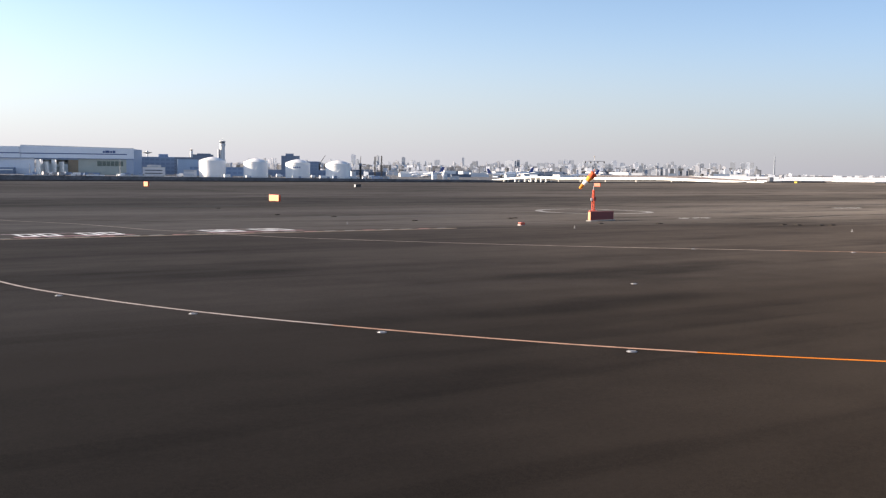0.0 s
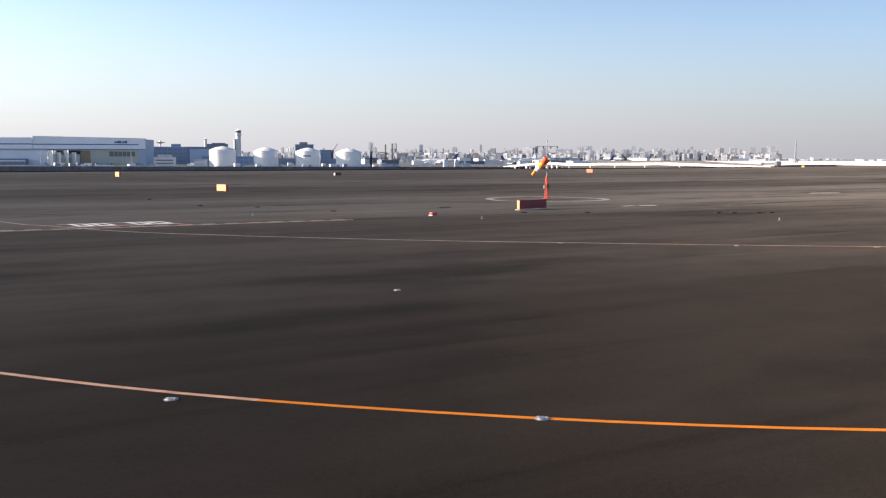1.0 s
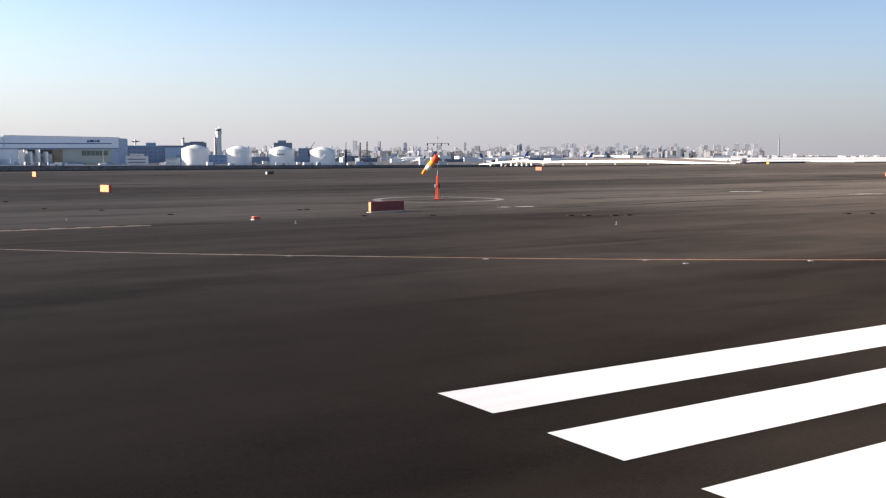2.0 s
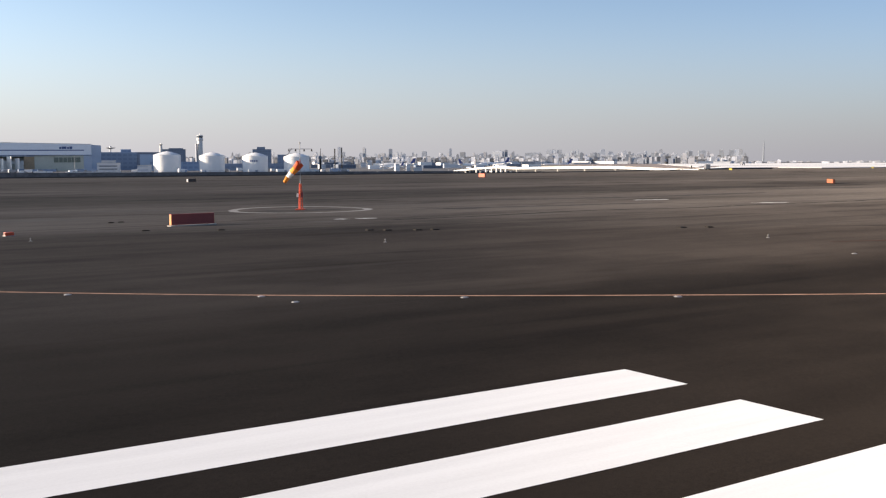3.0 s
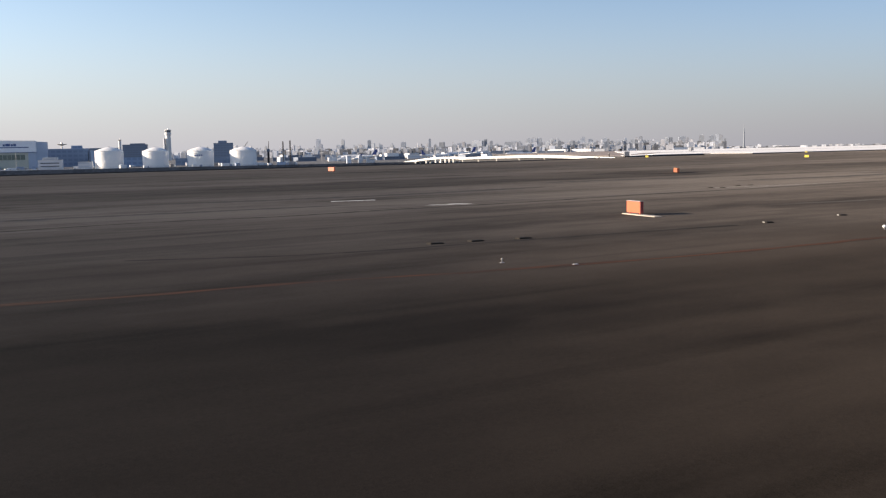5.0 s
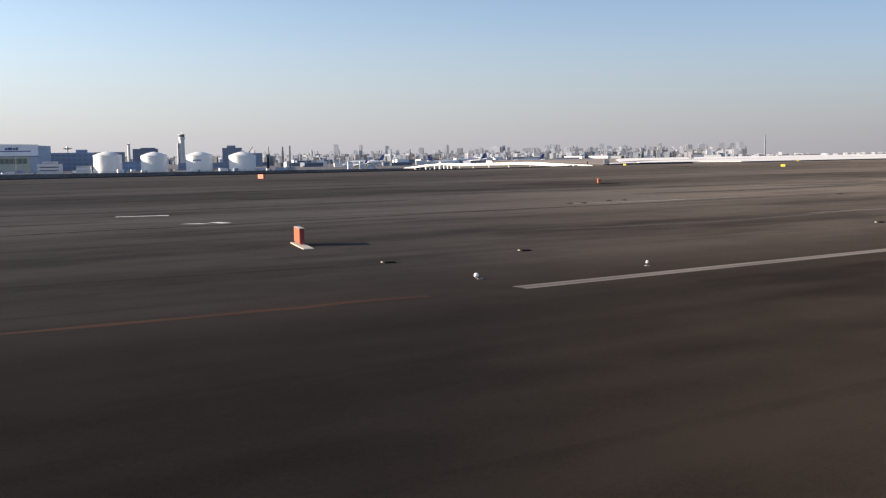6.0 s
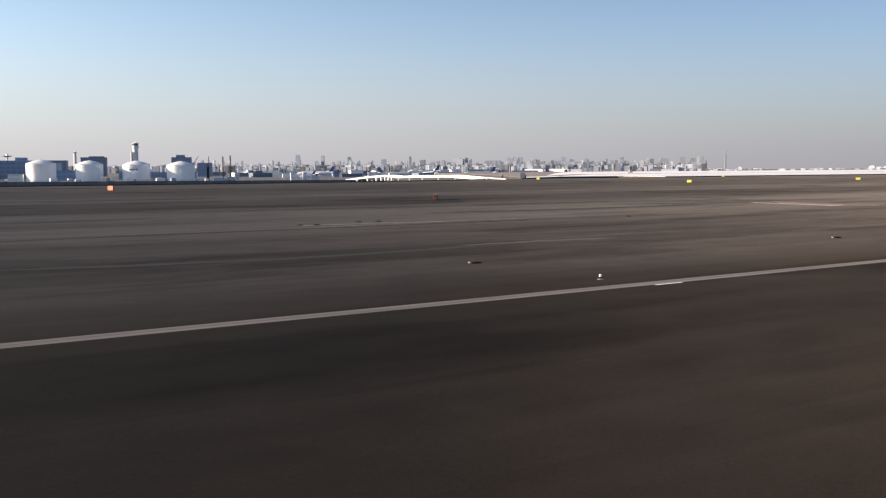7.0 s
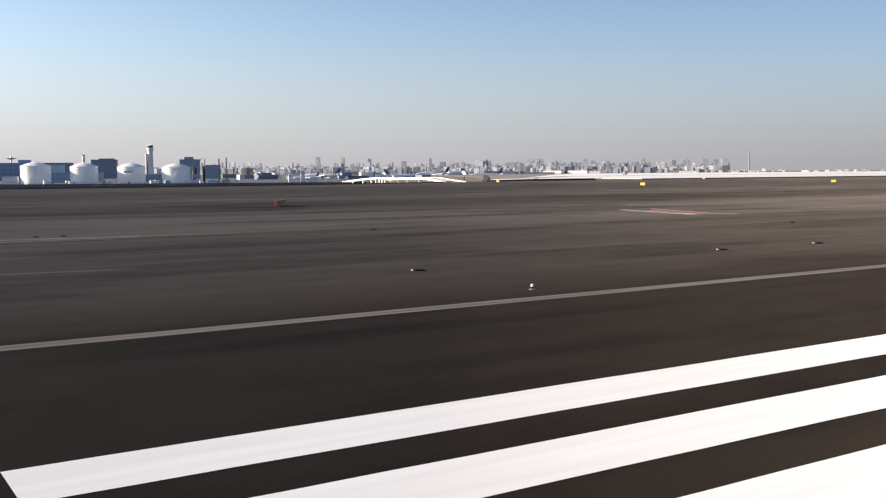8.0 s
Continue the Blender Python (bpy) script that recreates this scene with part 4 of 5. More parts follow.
# ---- mainland: tanks, hangar, tower, low buildings ----
def tank(x, y, r, h):
    ob = thing("storage_tank", (x, y, -8.0), 0, "large white cylindrical fuel tank with a shallow cone roof", "storage tank", "fuel tanks")
    part("shell", lathe(bmesh.new(), [(r, 0), (r, h)], 56), TANK_WHITE, ob)
    part("roof", lathe(bmesh.new(), [(r + 0.15, h - 0.1), (r + 0.15, h + 0.2), (r * 0.85, h + 1.2), (r * 0.6, h + 2.6), (r * 0.3, h + 3.7), (0.6, h + 4.3)], 56), TANK_WHITE, ob)
    part("wind_girder", lathe(bmesh.new(), [(r, h * 0.86), (r + 0.35, h * 0.86), (r + 0.35, h * 0.86 + 0.25), (r, h * 0.86 + 0.25)], 56), TANK_WHITE, ob)
    part("roof_vent", rod(bmesh.new(), (0, 0, h + 4.1), (0, 0, h + 4.9), 0.5, 0.6, 12), GREY_METAL, ob)
    bm = bmesh.new()
    for k in range(18):
        a, b = radians(215 + 3.2 * k), radians(215 + 3.2 * (k + 1))
        rod(bm, ((r + 0.6) * math.cos(a), (r + 0.6) * math.sin(a), h * k / 18), ((r + 0.6) * math.cos(b), (r + 0.6) * math.sin(b), h * (k + 1) / 18), 0.12, None, 6)
    part("stair", bm, TANK_WHITE, ob, "white spiral stair")
    bm = bmesh.new()
    for k in range(56):
        a, b = 2 * math.pi * k / 56, 2 * math.pi * (k + 1) / 56
        rod(bm, ((r + 0.1) * math.cos(a), (r + 0.1) * math.sin(a), h + 1.2), ((r + 0.1) * math.cos(b), (r + 0.1) * math.sin(b), h + 1.2), 0.05, None, 4)
        rod(bm, ((r + 0.1) * math.cos(a), (r + 0.1) * math.sin(a), h), ((r + 0.1) * math.cos(a), (r + 0.1) * math.sin(a), h + 1.2), 0.04, None, 4)
    part("railing", bm, GREY_METAL, ob, "thin roof railing")
    return ob


for x, y, r, h in ((394, 1060, 14.3, 18.4), (436, 1038, 13.4, 17.4), (478, 1019, 13.6, 17.0), (517, 997, 13.9, 16.4)):
    lettered = tank(x, y, r, h)
    if x == 478:
        for k in range(4):
            a = radians(226 + 9.5 * k)
            part("bar", box(bmesh.new(), ((r + 0.02) * math.cos(a), (r + 0.02) * math.sin(a), h * 0.72), (0.2, 1.5, 1.7), math.degrees(a)), HANGAR_BLUE, lettered, "dark blue painted bar")


def hangar():
    """x runs along the front, from its right-hand corner; -y is the front."""
    ob = thing("hangar", (359.4, 1245.2, -9.5), 153.8, "wide pale hangar with a dark blue stripe, doors partly open", "hangar")
    top = 35.2

    def slab(name, x0, x1, y0, y1, z0, z1, mat, label="", parent=None):
        return part(name, box(bmesh.new(), ((x0 + x1) / 2, (y0 + y1) / 2, (z0 + z1) / 2), (x1 - x0, y1 - y0, z1 - z0)), mat, parent or ob, label)
    # y > 0 is towards the runway here, as the front runs to the left
    slab("rear_block", -0.5, 380, -52, -2.5, 19.5, top - 1.5, HANGAR_SHADED)

    def sloped(name, x0, x1, y0, y1, low0, low1, h0, h1, mat, label=""):
        bm = bmesh.new()
        lo = [bm.verts.new((x, y, low0 if x == x0 else low1)) for x, y in ((x0, y0), (x1, y0), (x1, y1), (x0, y1))]
        hi = [bm.verts.new((x, y, h0 if x == x0 else h1)) for x, y in ((x0, y0), (x1, y0), (x1, y1), (x0, y1))]
        bm.faces.new(lo), bm.faces.new(hi)
        for i in range(4):
            j = (i + 1) % 4
            bm.faces.new((lo[i], lo[j], hi[j], hi[i]))
        part(name, bm, mat, ob, label)
    sloped("fascia", 0, 135, -2.4, 0.6, 21.5, 21.5, top - 1.0, top + 1.6, HANGAR_WHITE)
    slab("upper_fascia", 135.3, 380, -2.4, 1.6, 21.5, top + 0.2, HANGAR_WHITE)
    sloped("roof_trim", -0.3, 135, -2.4, 0.9, top - 1.0, top + 1.6, top - 0.4, top + 2.2, INNER_WHITE, "white roof edge")
    slab("stripe", 8, 135, 0.6, 0.75, 26.6, 27.7, HANGAR_BLUE, "dark blue stripe")
    slab("stripe", 135.4, 380, 1.6, 1.75, 26.8, 28.0, HANGAR_BLUE, "dark blue stripe")
    # the shadow below the fascia is a dark blue strip
    slab("fascia_shade", 0, 380, 1.8, 2.0, 21.0, 21.5, HANGAR_BLUE, "dark blue strip painted as the shadow under the fascia")
    for k, (a, b) in enumerate(((22, 25), (25.6, 28), (28.8, 34), (34.6, 37))):
        slab("logo_block", a, b, 0.62, 0.8, 28.7, 31.6 - 0.5 * (k % 2), HANGAR_BLUE, "dark blue logo block")
    slab("end_column", 0, 9, -52, 0.2, 0, 20.9, HANGAR_SHADED)
    slab("door_panel", 9.2, 40, -1.4, -0.4, 0, 20.9, HANGAR_DOOR)
    slab("door_panel", 40.3, 67, -2.4, -1.5, 0, 20.9, HANGAR_DOOR)
    win = slab("door_window", 13, 44, -0.4, -0.2, 12.5, 18.5, HANGAR_GLASS, "dark green window strip")
    for k in range(5):
        slab("mullion", 18 + 5 * k, 18.4 + 5 * k, -0.2, -0.1, 12.5, 18.5, HANGAR_DOOR, "", win)
    slab("scaffold", 67.3, 79.5, -12, -3, 0, 19.5, SCAFFOLD, "tan dock scaffold")
    for k in range(4):
        slab("scaffold_deck", 66, 80, -3, -2.2, 4 + 4.5 * k, 4.5 + 4.5 * k, SCAFFOLD)
    # white wall and block stand in for the brightly lit inside of the bay
    slab("inner_wall", 80, 119, -40, -38, 0, 20, INNER_WHITE, "white inside wall standing in for the lit bay")
    slab("bay_white_block", 80, 118, -6, -2.5, 0, 14.5, INNER_WHITE, "white block standing in for the bright open bay")
    # panels added and turned to catch the sun, so the bay looks bright
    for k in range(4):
        part("bay_sun_panel", box(bmesh.new(), (85 + 9.2 * k, 5.2, 8.6 + 1.2 * (k % 2)), (11.5, 0.6, 17.2 + 2.4 * (k % 2)), -48.8), INNER_WHITE, ob, "added white panel turned to the sun for the bright bay")
    slab("dock_opening", 90, 99, -2.45, -2.3, 3, 11, HANGAR_DOOR)
    slab("door_panel", 119.3, 178, -2.4, -1.5, 0, 20.9, HANGAR_WHITE)
    slab("door_panel", 178.3, 232, -1.4, -0.4, 0, 20.9, HANGAR_WHITE)
    slab("door_panel", 232.3, 380, -2.4, -1.5, 0, 20.9, HANGAR_WHITE)
    slab("low_annex", 140, 205, 3, 14, 0, 9.5, BLUE_CLAD, "blue-grey low annex")
    slab("annex_band", 140, 205, 14.0, 14.2, 6.2, 7.4, INNER_WHITE, "white band")
    slab("ground_store", 40, 70, 3, 9, 0, 4.2, BLUE_CLAD, "blue low store")
    return ob


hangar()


def control_tower():
    ob = thing("control_tower", (901, 2401, -7.0), 20, "tall white airport control tower", "control tower")
    part("shaft", lathe(bmesh.new(), [(6.9, 0), (6.5, 30), (6.3, 60), (6.9, 62)], 12), TOWER_WHITE, ob)
    part("lower_deck", lathe(bmesh.new(), [(7.0, 62), (7.8, 63.5), (7.8, 67.5), (7.2, 68.5)], 12), TOWER_WHITE, ob)
    part("cab", lathe(bmesh.new(), [(6.6, 68.5), (7.6, 73.5)], 12), CAB_GLASS, ob, "dark glazed cab")
    part("cab_roof", lathe(bmesh.new(), [(7.9, 73.5), (7.9, 74.6), (4.0, 75.6)], 12), TOWER_WHITE, ob)
    part("antenna", rod(bmesh.new(), (0, 0, 75.5), (0, 0, 79.5), 0.8, 0.4), GREY_METAL, ob)
    part("side_mast", box(bmesh.new(), (-9.5, 3, 27), (4.2, 4.2, 54)), GREY_CLAD, ob, "dark side mast")
    return ob


control_tower()


def building(name, x, y, turn, w, d, h, mat, label, category="building", group="", roof=()):
    ob = thing(name, (x, y, -8.0), turn, label, category, group)
    part("wall", box(bmesh.new(), (0, 0, h / 2 - 0.5), (w, d, h + 1), 0), mat, ob)
    bm = bmesh.new()
    box(bm, (0, 0, h + 0.25), (w + 0.6, d + 0.6, 0.5))
    part("roof", bm, CONCRETE if mat in (WHITE_CLAD, CITY_PALE) else mat, ob)
    for fx, fw, fh in roof:
        part("roof_box", box(bmesh.new(), (fx * w, 0, h + 0.5 + fh / 2), (fw, d * 0.6, fh)), mat, ob)
    return ob


building("blue_shed", 424, 1398, -17, 66, 40, 24.0, BLUE_CLAD, "blue-grey airport shed behind the hangar", roof=((0.28, 13, 4),))
building("blue_shed", 470, 1370, -17, 30, 40, 21.0, PALE_CLAD, "pale blue airport shed with a plain wall")
office = building("white_office", 350.5, 1131, -19, 24, 14, 10.0, WHITE_CLAD, "small white layered office by the shore", roof=((0, 15, 2.6),))
for z in (3.6, 6.9):
    part("window_band", box(bmesh.new(), (0, -7.05, z), (19, 0.16, 1.1)), CAB_GLASS, office, "dark window band")
building("white_office", 371, 1066, -19, 14, 8, 7.5, WHITE_CLAD, "small white office block by the shore")
building("grey_terminal", 658, 1856, -19, 44, 30, 34.0, GREY_CLAD, "dark blue-grey terminal block", roof=((0.1, 26, 2),))
building("grey_terminal", 500, 1480, -19, 40, 30, 25.0, GREY_CLAD, "blue airport block behind the tanks")
building("grey_terminal", 742, 1630, -24, 32, 18, 32.0, GREY_CLAD, "dark blue-grey tall block between the tanks", roof=((-0.05, 14, 4),))
building("grey_terminal", 772, 1602, -24, 24, 16, 22.5, BLUE_CLAD, "blue block between the tanks")
building("grey_terminal", 470, 1250, -24, 70, 20, 11.0, BLUE_CLAD, "low blue-grey terminal building behind the tanks")
building("grey_terminal", 560, 1200, -24, 90, 20, 8.5, BLUE_CLAD, "low blue-grey terminal building behind the tanks")


def radar_tower(x, y, h, w, stem, label):
    ob = thing("radar_tower", (x, y, -8), 10, label, "radar tower")
    part("column", lathe(bmesh.new(), [(stem * 1.1, 0), (stem, h)], 12), TOWER_WHITE, ob)
    part("dish_deck", lathe(bmesh.new(), [(w * 0.3, h), (w * 1.0, h + 1.5), (w * 1.05, h + 2.0), (w * 0.5, h + 2.2)], 14), GREY_CONCRETE, ob)
    part("cap", lathe(bmesh.new(), [(w * 0.25, h + 2.5), (w * 0.2, h + 4.0)], 10), GREY_METAL, ob)


radar_tower(433.5, 1442, 29.5, 6.6, 1.0, "pale mushroom-shaped radar tower above the sheds")
radar_tower(587, 1704, 39, 3.2, 2.3, "small round-topped tower above the terminal block")


def lattice_mast(x, y, h, w=0.6):
    ob = thing("lattice_mast", (x, y, -8), 0, "dark slender lattice mast by the shore", "mast", "shore masts")
    for s, t in ((1, 1), (1, -1), (-1, 1), (-1, -1)):
        part("mast_leg", rod(bmesh.new(), (s * w, t * w, 0), (s * w * 0.7, t * w * 0.7, h), 0.16, None, 6), DARK_METAL, ob)
    bm = bmesh.new()
    for k in range(12):
        z0, z1 = h * k / 12, h * (k + 1) / 12
        for s in (1, -1):
            rod(bm, (-w * 0.85, s * w * 0.85, z0), (w * 0.85, s * w * 0.85, z1), 0.08, None, 5)
            rod(bm, (s * w * 0.85, -w * 0.85, z1), (s * w * 0.85, w * 0.85, z0), 0.08, None, 5)
    part("mast_brace", bm, DARK_METAL, ob)


lattice_mast(566.5, 986, 26.5)
lattice_mast(559.5, 989, 25.5)


def crane(x, y, h, turn):
    ob = thing("crane", (x, y, -8), turn, "thin dark dockside crane with a raised jib", "crane")
    part("tower", box(bmesh.new(), (0, 0, h * 0.3), (2.2, 2.2, h * 0.6)), DARK_METAL, ob)
    part("cabin", box(bmesh.new(), (0.5, 0, h * 0.62), (4, 3, 3)), GREY_CLAD, ob)
    part("jib", rod(bmesh.new(), (0, 0, h * 0.6), (h * 0.28, 0, h), 0.5, 0.3, 6), DARK_METAL, ob)


crane(548, 1002, 26, 60)
crane(640, 1300, 30, -30)


def airliner(x, y, turn, size, label):
    """A parked airliner; the nose points along x."""
    ob = thing("airliner", (x, y, -8), turn, label, "aircraft", "parked airliners")
    s = size
    bm = bmesh.new()
    prof = ((-0.5, 0.012, 0.02), (-0.40, 0.03, 0.012), (-0.28, 0.048, 0.0), (0.30, 0.05, 0.0), (0.42, 0.042, -0.004), (0.48, 0.022, -0.012), (0.5, 0.006, -0.016))
    rings = [[bm.verts.new((px * s, r * s * math.cos(a), 0.10 * s + dz * s + r * s * math.sin(a))) for a in np.linspace(0, 2 * math.pi, 13)[:-1]] for px, r, dz in prof]
    for p, q in zip(rings, rings[1:]):
        for k in range(12):
            bm.faces.new((p[k], p[(k + 1) % 12], q[(k + 1) % 12], q[k]))
    bm.faces.new(rings[0]), bm.faces.new(rings[-1])
    part("fuselage", bm, PLANE_WHITE, ob)

    def blade(name, pts, thick, mat, flat):
        b2 = bmesh.new()
        lo = [b2.verts.new(Vector(p) * s) for p in pts]
        off = Vector((0, 0, thick * s)) if flat else Vector((0, thick * s, 0))
        hi = [b2.verts.new(Vector(p) * s + off) for p in pts]
        b2.faces.new(lo), b2.faces.new(hi)
        for i in range(len(pts)):
            j = (i + 1) % len(pts)
            b2.faces.new((lo[i], lo[j], hi[j], hi[i]))
        part(name, b2, mat, ob)
    blade("tail_fin", [(-0.36, -0.005, 0.14), (-0.48, -0.005, 0.14), (-0.53, -0.005, 0.29), (-0.46, -0.005, 0.29)], 0.01, PLANE_BLUE, False)
    for k in (1, -1):
        blade("wing", [(0.10, 0.04 * k, 0.075), (-0.08, 0.04 * k, 0.075), (-0.17, 0.45 * k, 0.105), (-0.12, 0.45 * k, 0.105)], 0.012, PLANE_WHITE, True)
        blade("tailplane", [(-0.40, 0.02 * k, 0.125), (-0.47, 0.02 * k, 0.125), (-0.51, 0.17 * k, 0.135), (-0.47, 0.17 * k, 0.135)], 0.008, PLANE_WHITE, True)
        part("engine", rod(bmesh.new(), (-0.02 * s, 0.15 * k * s, 0.05 * s), (0.10 * s, 0.15 * k * s, 0.05 * s), 0.026 * s, 0.03 * s, 12), PLANE_WHITE, ob)
        part("main_wheel", rod(bmesh.new(), (-0.04 * s, 0.05 * k * s, 0), (-0.04 * s, 0.05 * k * s, 0.07 * s), 0.014 * s, None, 8), DARK_METAL, ob)
    part("nose_wheel", rod(bmesh.new(), (0.4 * s, 0, 0), (0.4 * s, 0, 0.06 * s), 0.008 * s, None, 8), DARK_METAL, ob)


for x, y, turn, size in ((840, 1330, 150, 55), (930, 1250, -20, 48), (760, 1210, 160, 34), (1090, 1420, 170, 60), (1010, 1150, 165, 50)):
    airliner(x, y, turn, size, "parked white airliner with a dark blue tail")

# low apron buildings and sheds between the tanks and the bridge
rng = random.Random(4)
for k in range(46):
    az = radians(rng.uniform(52.5, 67))
    d = rng.uniform(1250, 2300)
    building("apron_building", 90 + d * math.cos(az), d * math.sin(az), rng.uniform(-35, 5), rng.uniform(8, 34), rng.uniform(8, 20), rng.uniform(3.5, 7.5) * (0.6 + d / 3000), rng.choice((WHITE_CLAD, PLANE_WHITE, WHITE_CLAD, GREY_CLAD)), "low pale airport building on the far apron", "building", "apron buildings")
for k in range(9):
    az = radians(rng.uniform(40, 53))
    d = rng.uniform(2500, 3200)
    building("long_shed", 90 + d * math.cos(az), d * math.sin(az), math.degrees(az) - 90, rng.uniform(20, 70), 20, rng.uniform(5, 10), rng.choice((PLANE_WHITE, GREY_CLAD, WHITE_CLAD)), "long low shed far across the airport", "shed", "far sheds")
for dx, w in ((-42, 62), (38, 66)):
    building("long_shed", 2248 + dx * 0.77, 2458 - dx * 0.64, -62, w, 24, 8.0, PLANE_WHITE, "long low white shed standing out on the far apron", "shed", "far sheds")
for x, y, w, h in ((640, 990, 5, 8), (652, 985, 4, 8), (661, 978, 9, 4)):
    building("shore_hut", x, y, -20, w, 6, h, WHITE_CLAD, "small white hut near the shore", "hut", "shore huts")


def apron_vehicle(x, y, turn, w, h, body, cab):
    ob = thing("apron_vehicle", (x, y, -8), turn, "small airport service vehicle near the shore", "vehicle", "apron vehicles")
    part("body", box(bmesh.new(), (-0.12 * w, 0, 0.5 + h / 2), (w * 0.72, 2.4, h), 0, 0.1), body, ob)
    part("cab", box(bmesh.new(), (0.38 * w, 0, 0.5 + h * 0.35), (w * 0.24, 2.3, h * 0.7), 0, 0.15), cab, ob)
    for sx in (-0.3, 0.3):
        for sy in (-1.05, 1.05):
            part("wheel", rod(bmesh.new(), (sx * w, sy - 0.15, 0.5), (sx * w, sy + 0.15, 0.5), 0.5, None, 12), DARK_METAL, ob)


for k in range(40):
    az, d = radians(rng.uniform(60, 80)), rng.uniform(1075, 1240)
    x, y = 14 + d * math.cos(az), d * math.sin(az)
    if any(math.hypot(x - tx, y - ty) < 18 for tx, ty in ((394, 1060), (436, 1038), (478, 1019), (517, 997))):
        continue
    apron_vehicle(x, y, rng.uniform(-40, 20), rng.uniform(5, 13), rng.uniform(2, 3.6), rng.choice((PLANE_WHITE, PLANE_WHITE, BLUE_CLAD, GREY_METAL)), rng.choice((PLANE_WHITE, GREY_METAL, BLUE_CLAD)))


def apron_light(x, y, h):
    ob = thing("apron_light", (x, y, -8), rng.uniform(0, 90), "thin tall apron floodlight mast", "light mast", "apron lights")
    part("pole", rod(bmesh.new(), (0, 0, 0), (0, 0, h), 0.35, 0.2, 8), GREY_METAL, ob)
    part("lamp_bar", box(bmesh.new(), (0, 0, h), (3.0, 0.5, 0.6)), GREY_METAL, ob)


for k in range(30):
    az, d = radians(rng.uniform(42, 80)), rng.uniform(1150, 1900)
    apron_light(14 + d * math.cos(az), d * math.sin(az), rng.uniform(12, 20))


def shore_fence():
    ob = thing("shore_fence", (330, 998, -8), 0, "thin wire fence on posts along the mainland shore", "fence")
    pts = [(100, 1108), (330, 998), (520, 918), (655, 871)]
    for (x0, y0), (x1, y1) in zip(pts, pts[1:]):
        d = Vector((x1 - x0, y1 - y0))
        n = int(d.length / 9)
        for k in range(n):
            p = Vector((x0, y0)) + d * k / n
            part("post", box(bmesh.new(), (p.x - 330, p.y - 998, 1.4), (0.22, 0.22, 2.8)), GREY_METAL, ob)
        for z in (1.0, 1.9, 2.7):
            part("rail", rod(bmesh.new(), (x0 - 330, y0 - 998, z), (x1 - 330, y1 - 998, z), 0.06, None, 5), GREY_METAL, ob)


shore_fence()


def shore_barrier(x, y, turn, long, high):
    ob = thing("shore_barrier", (x, y, -8), turn, "long low white barrier on the mainland shore", "barrier", "shore barriers")
    part("panel", box(bmesh.new(), (0, 0, high / 2), (long, 0.8, high), 0, 0.1), PLANE_WHITE, ob)
    for k in range(int(long / 7) + 1):
        part("foot", box(bmesh.new(), (-long / 2 + 7 * k + 0.5, 0, 0.2), (0.7, 2.0, 0.4)), GREY_CONCRETE, ob)


for x, y, long, high in ((296, 1016, 34, 1.9), (332, 1000, 22, 1.4), (206, 1060, 40, 1.6), (262, 1034, 18, 2.4), (150, 1088, 26, 1.8)):
    shore_barrier(x, y, -25.5, long, high)

# ---- the city across the bay ----
def city_tower(az, dist, w, h, mat, label="hazy city tower greyed for haze on the skyline"):
    x, y = 90 + dist * math.cos(radians(az)), dist * math.sin(radians(az))
    ob = thing("city_tower", (x, y, -8), min(az - 90, -44) + rng.uniform(-6, 6), label, "tower block", "city skyline")
    part("wall", box(bmesh.new(), (0, 0, h / 2), (w, w * 0.7, h)), mat, ob)
    part("roof_box", box(bmesh.new(), (w * rng.uniform(-0.2, 0.2), 0, h + 1.2), (w * 0.5, w * 0.4, 3.0)), mat, ob)


SKYLINE = ((63.22, 18, 72), (61.82, 13, 69), (60.31, 15, 63), (58.36, 21, 52), (56.84, 10, 64), (56.14, 23, 49), (54.08, 46, 53), (53.63, 13, 58), (52.19, 51, 45),
           (51.2, 18, 57), (50.88, 18, 59), (50.56, 18, 59), (49.86, 15, 54), (49.58, 15, 56), (48.1, 21, 58), (47.66, 21, 48), (46.87, 18, 52), (44.86, 15, 56),
           (43.42, 15, 53), (43.21, 15, 50), (42.6, 31, 52), (41.55, 21, 57), (41.01, 21, 54), (40.72, 13, 59), (40.51, 15, 56))
for az, w, h in SKYLINE:
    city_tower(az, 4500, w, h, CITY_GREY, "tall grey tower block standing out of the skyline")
TOWERS = []
for k in range(330):
    d, tall = rng.uniform(3600, 4650), rng.random() ** 2.2
    az = rng.uniform(40.2, 70)
    TOWERS.append((az, d, rng.uniform(7, 21) * (1 - 0.35 * tall), (20 + 33 * tall) * (0.8 if az < 42 else 1.0) * d / 4600))
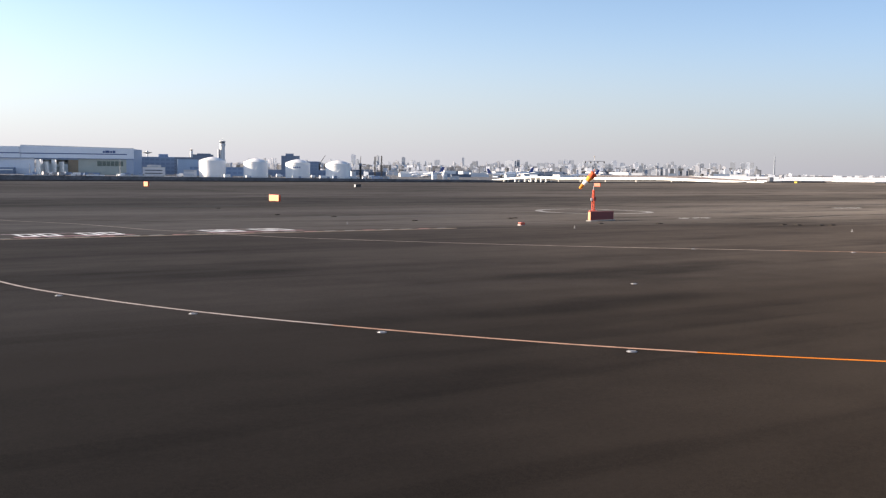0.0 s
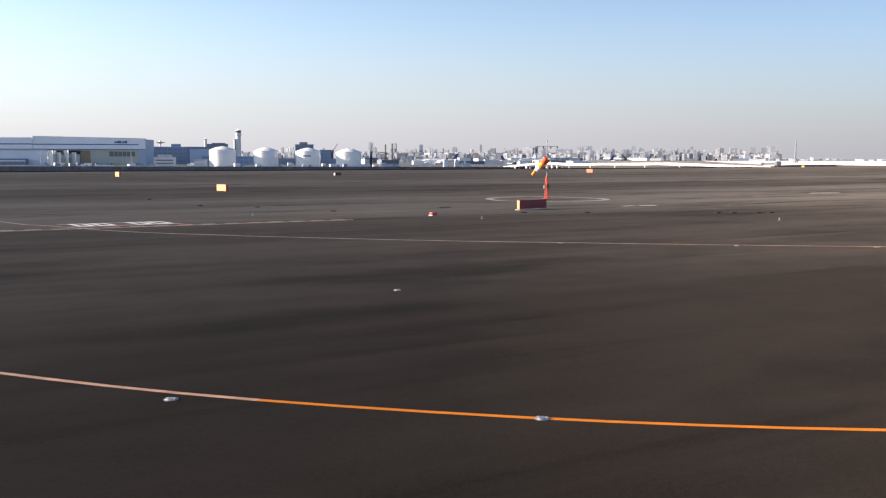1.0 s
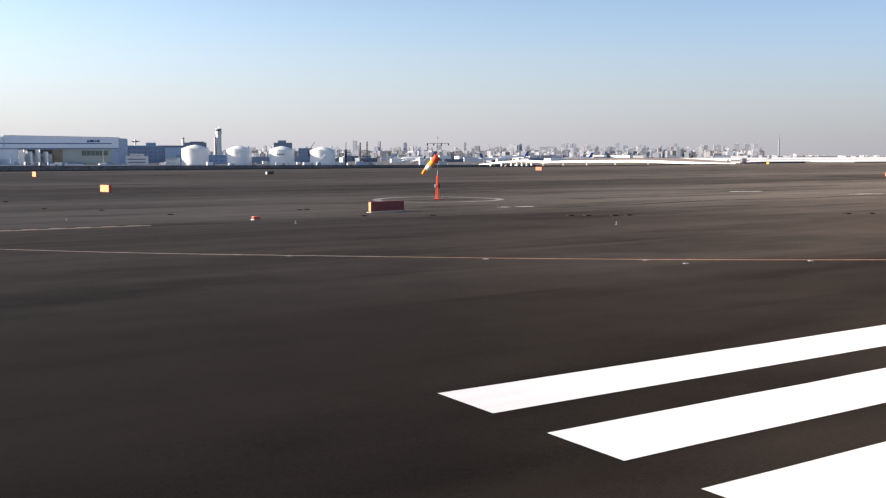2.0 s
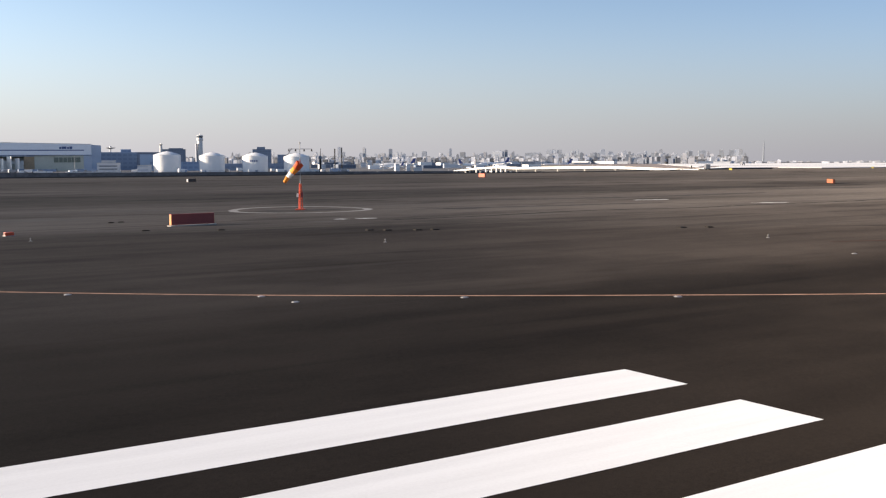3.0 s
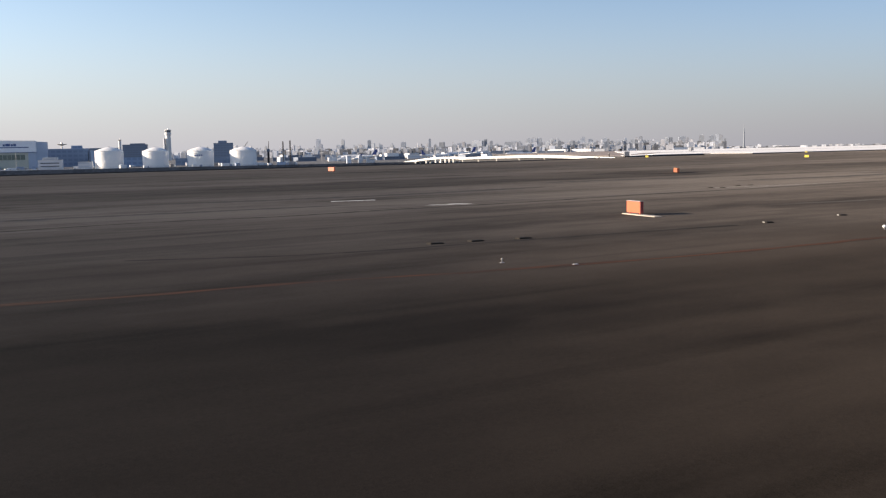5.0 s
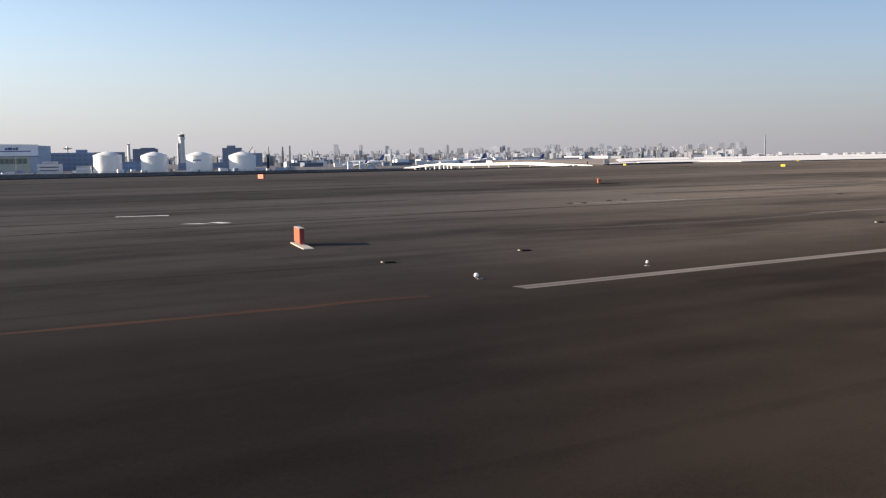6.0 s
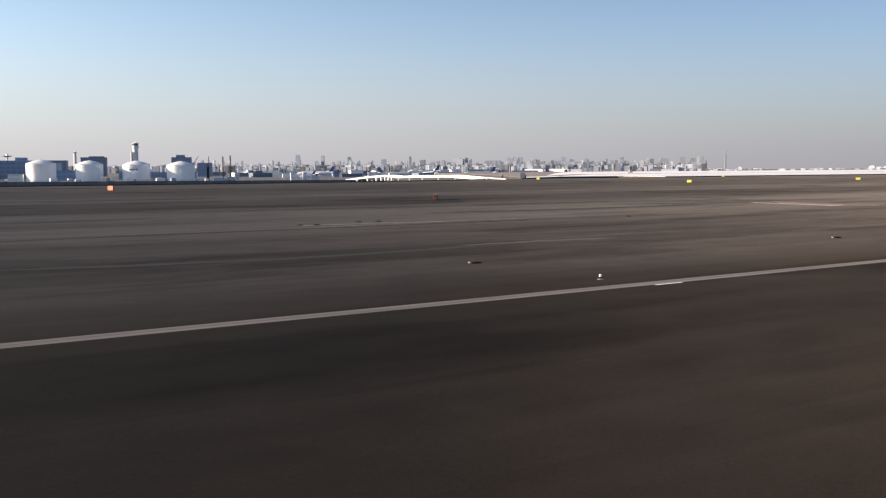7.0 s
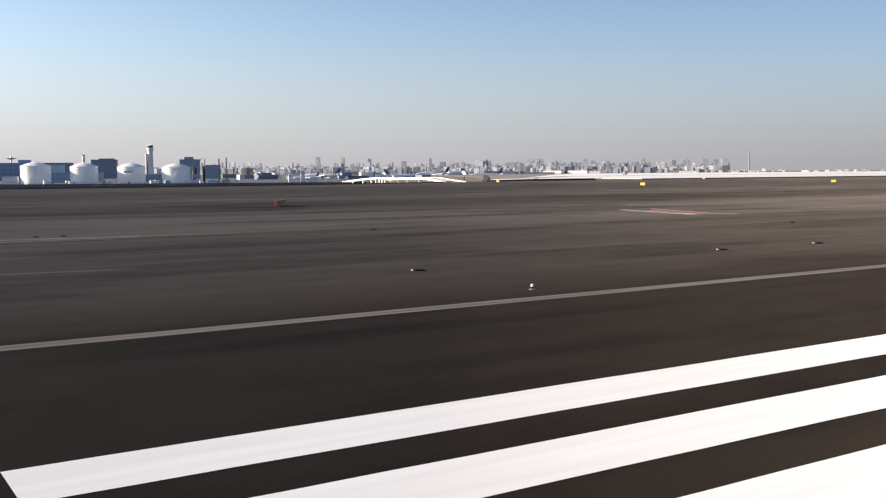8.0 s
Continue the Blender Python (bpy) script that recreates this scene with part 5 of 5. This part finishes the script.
for k in range(110):
    d = rng.uniform(4150, 4650)
    TOWERS.append((rng.uniform(43.2, 53.5), d, rng.uniform(8, 20), rng.uniform(27, 45) * d / 4600))
TOWERS.sort(key=lambda tower: -tower[3] / tower[1])
for az, d, w, h in TOWERS[:250]:
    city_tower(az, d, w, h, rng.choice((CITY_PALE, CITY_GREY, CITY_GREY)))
for k in range(7):
    az = rng.uniform(26, 39)
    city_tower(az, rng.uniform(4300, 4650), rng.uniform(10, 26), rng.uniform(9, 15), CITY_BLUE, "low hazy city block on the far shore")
bm = bmesh.new()
LOW = [(a, d, w, h) for a, d, w, h in TOWERS[250:]]
for k in range(3000):
    a, d = rng.uniform(24, 84), rng.uniform(3300, 4700)
    if a > 39.5 or k % 7 == 0:
        LOW.append((a, d, rng.uniform(5, 19), rng.uniform(6, 34 if a > 40.3 else 8.5) * d / 4700))
for a, d, w, h in LOW:
    az = radians(a)
    box(bm, (90 + d * math.cos(az), d * math.sin(az), h / 2 - 8), (w, w * 0.7, h), min(a - 90, -44) + rng.uniform(-6, 6))
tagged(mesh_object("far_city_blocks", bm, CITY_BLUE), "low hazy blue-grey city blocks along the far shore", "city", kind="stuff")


def broadcast_tower():
    az = radians(39.3)
    ob = thing("broadcast_tower", (90 + 4740 * math.cos(az), 4740 * math.sin(az), -8), 0, "very tall slender grey broadcast tower", "broadcast tower")
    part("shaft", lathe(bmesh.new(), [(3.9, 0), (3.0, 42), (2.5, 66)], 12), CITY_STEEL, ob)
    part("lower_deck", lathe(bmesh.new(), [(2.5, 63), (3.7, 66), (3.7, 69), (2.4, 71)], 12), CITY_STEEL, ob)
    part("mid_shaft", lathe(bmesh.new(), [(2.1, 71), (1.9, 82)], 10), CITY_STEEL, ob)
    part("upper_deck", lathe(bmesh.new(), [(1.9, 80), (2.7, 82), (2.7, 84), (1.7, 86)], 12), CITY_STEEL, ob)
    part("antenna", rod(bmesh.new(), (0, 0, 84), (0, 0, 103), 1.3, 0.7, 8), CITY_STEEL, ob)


broadcast_tower()
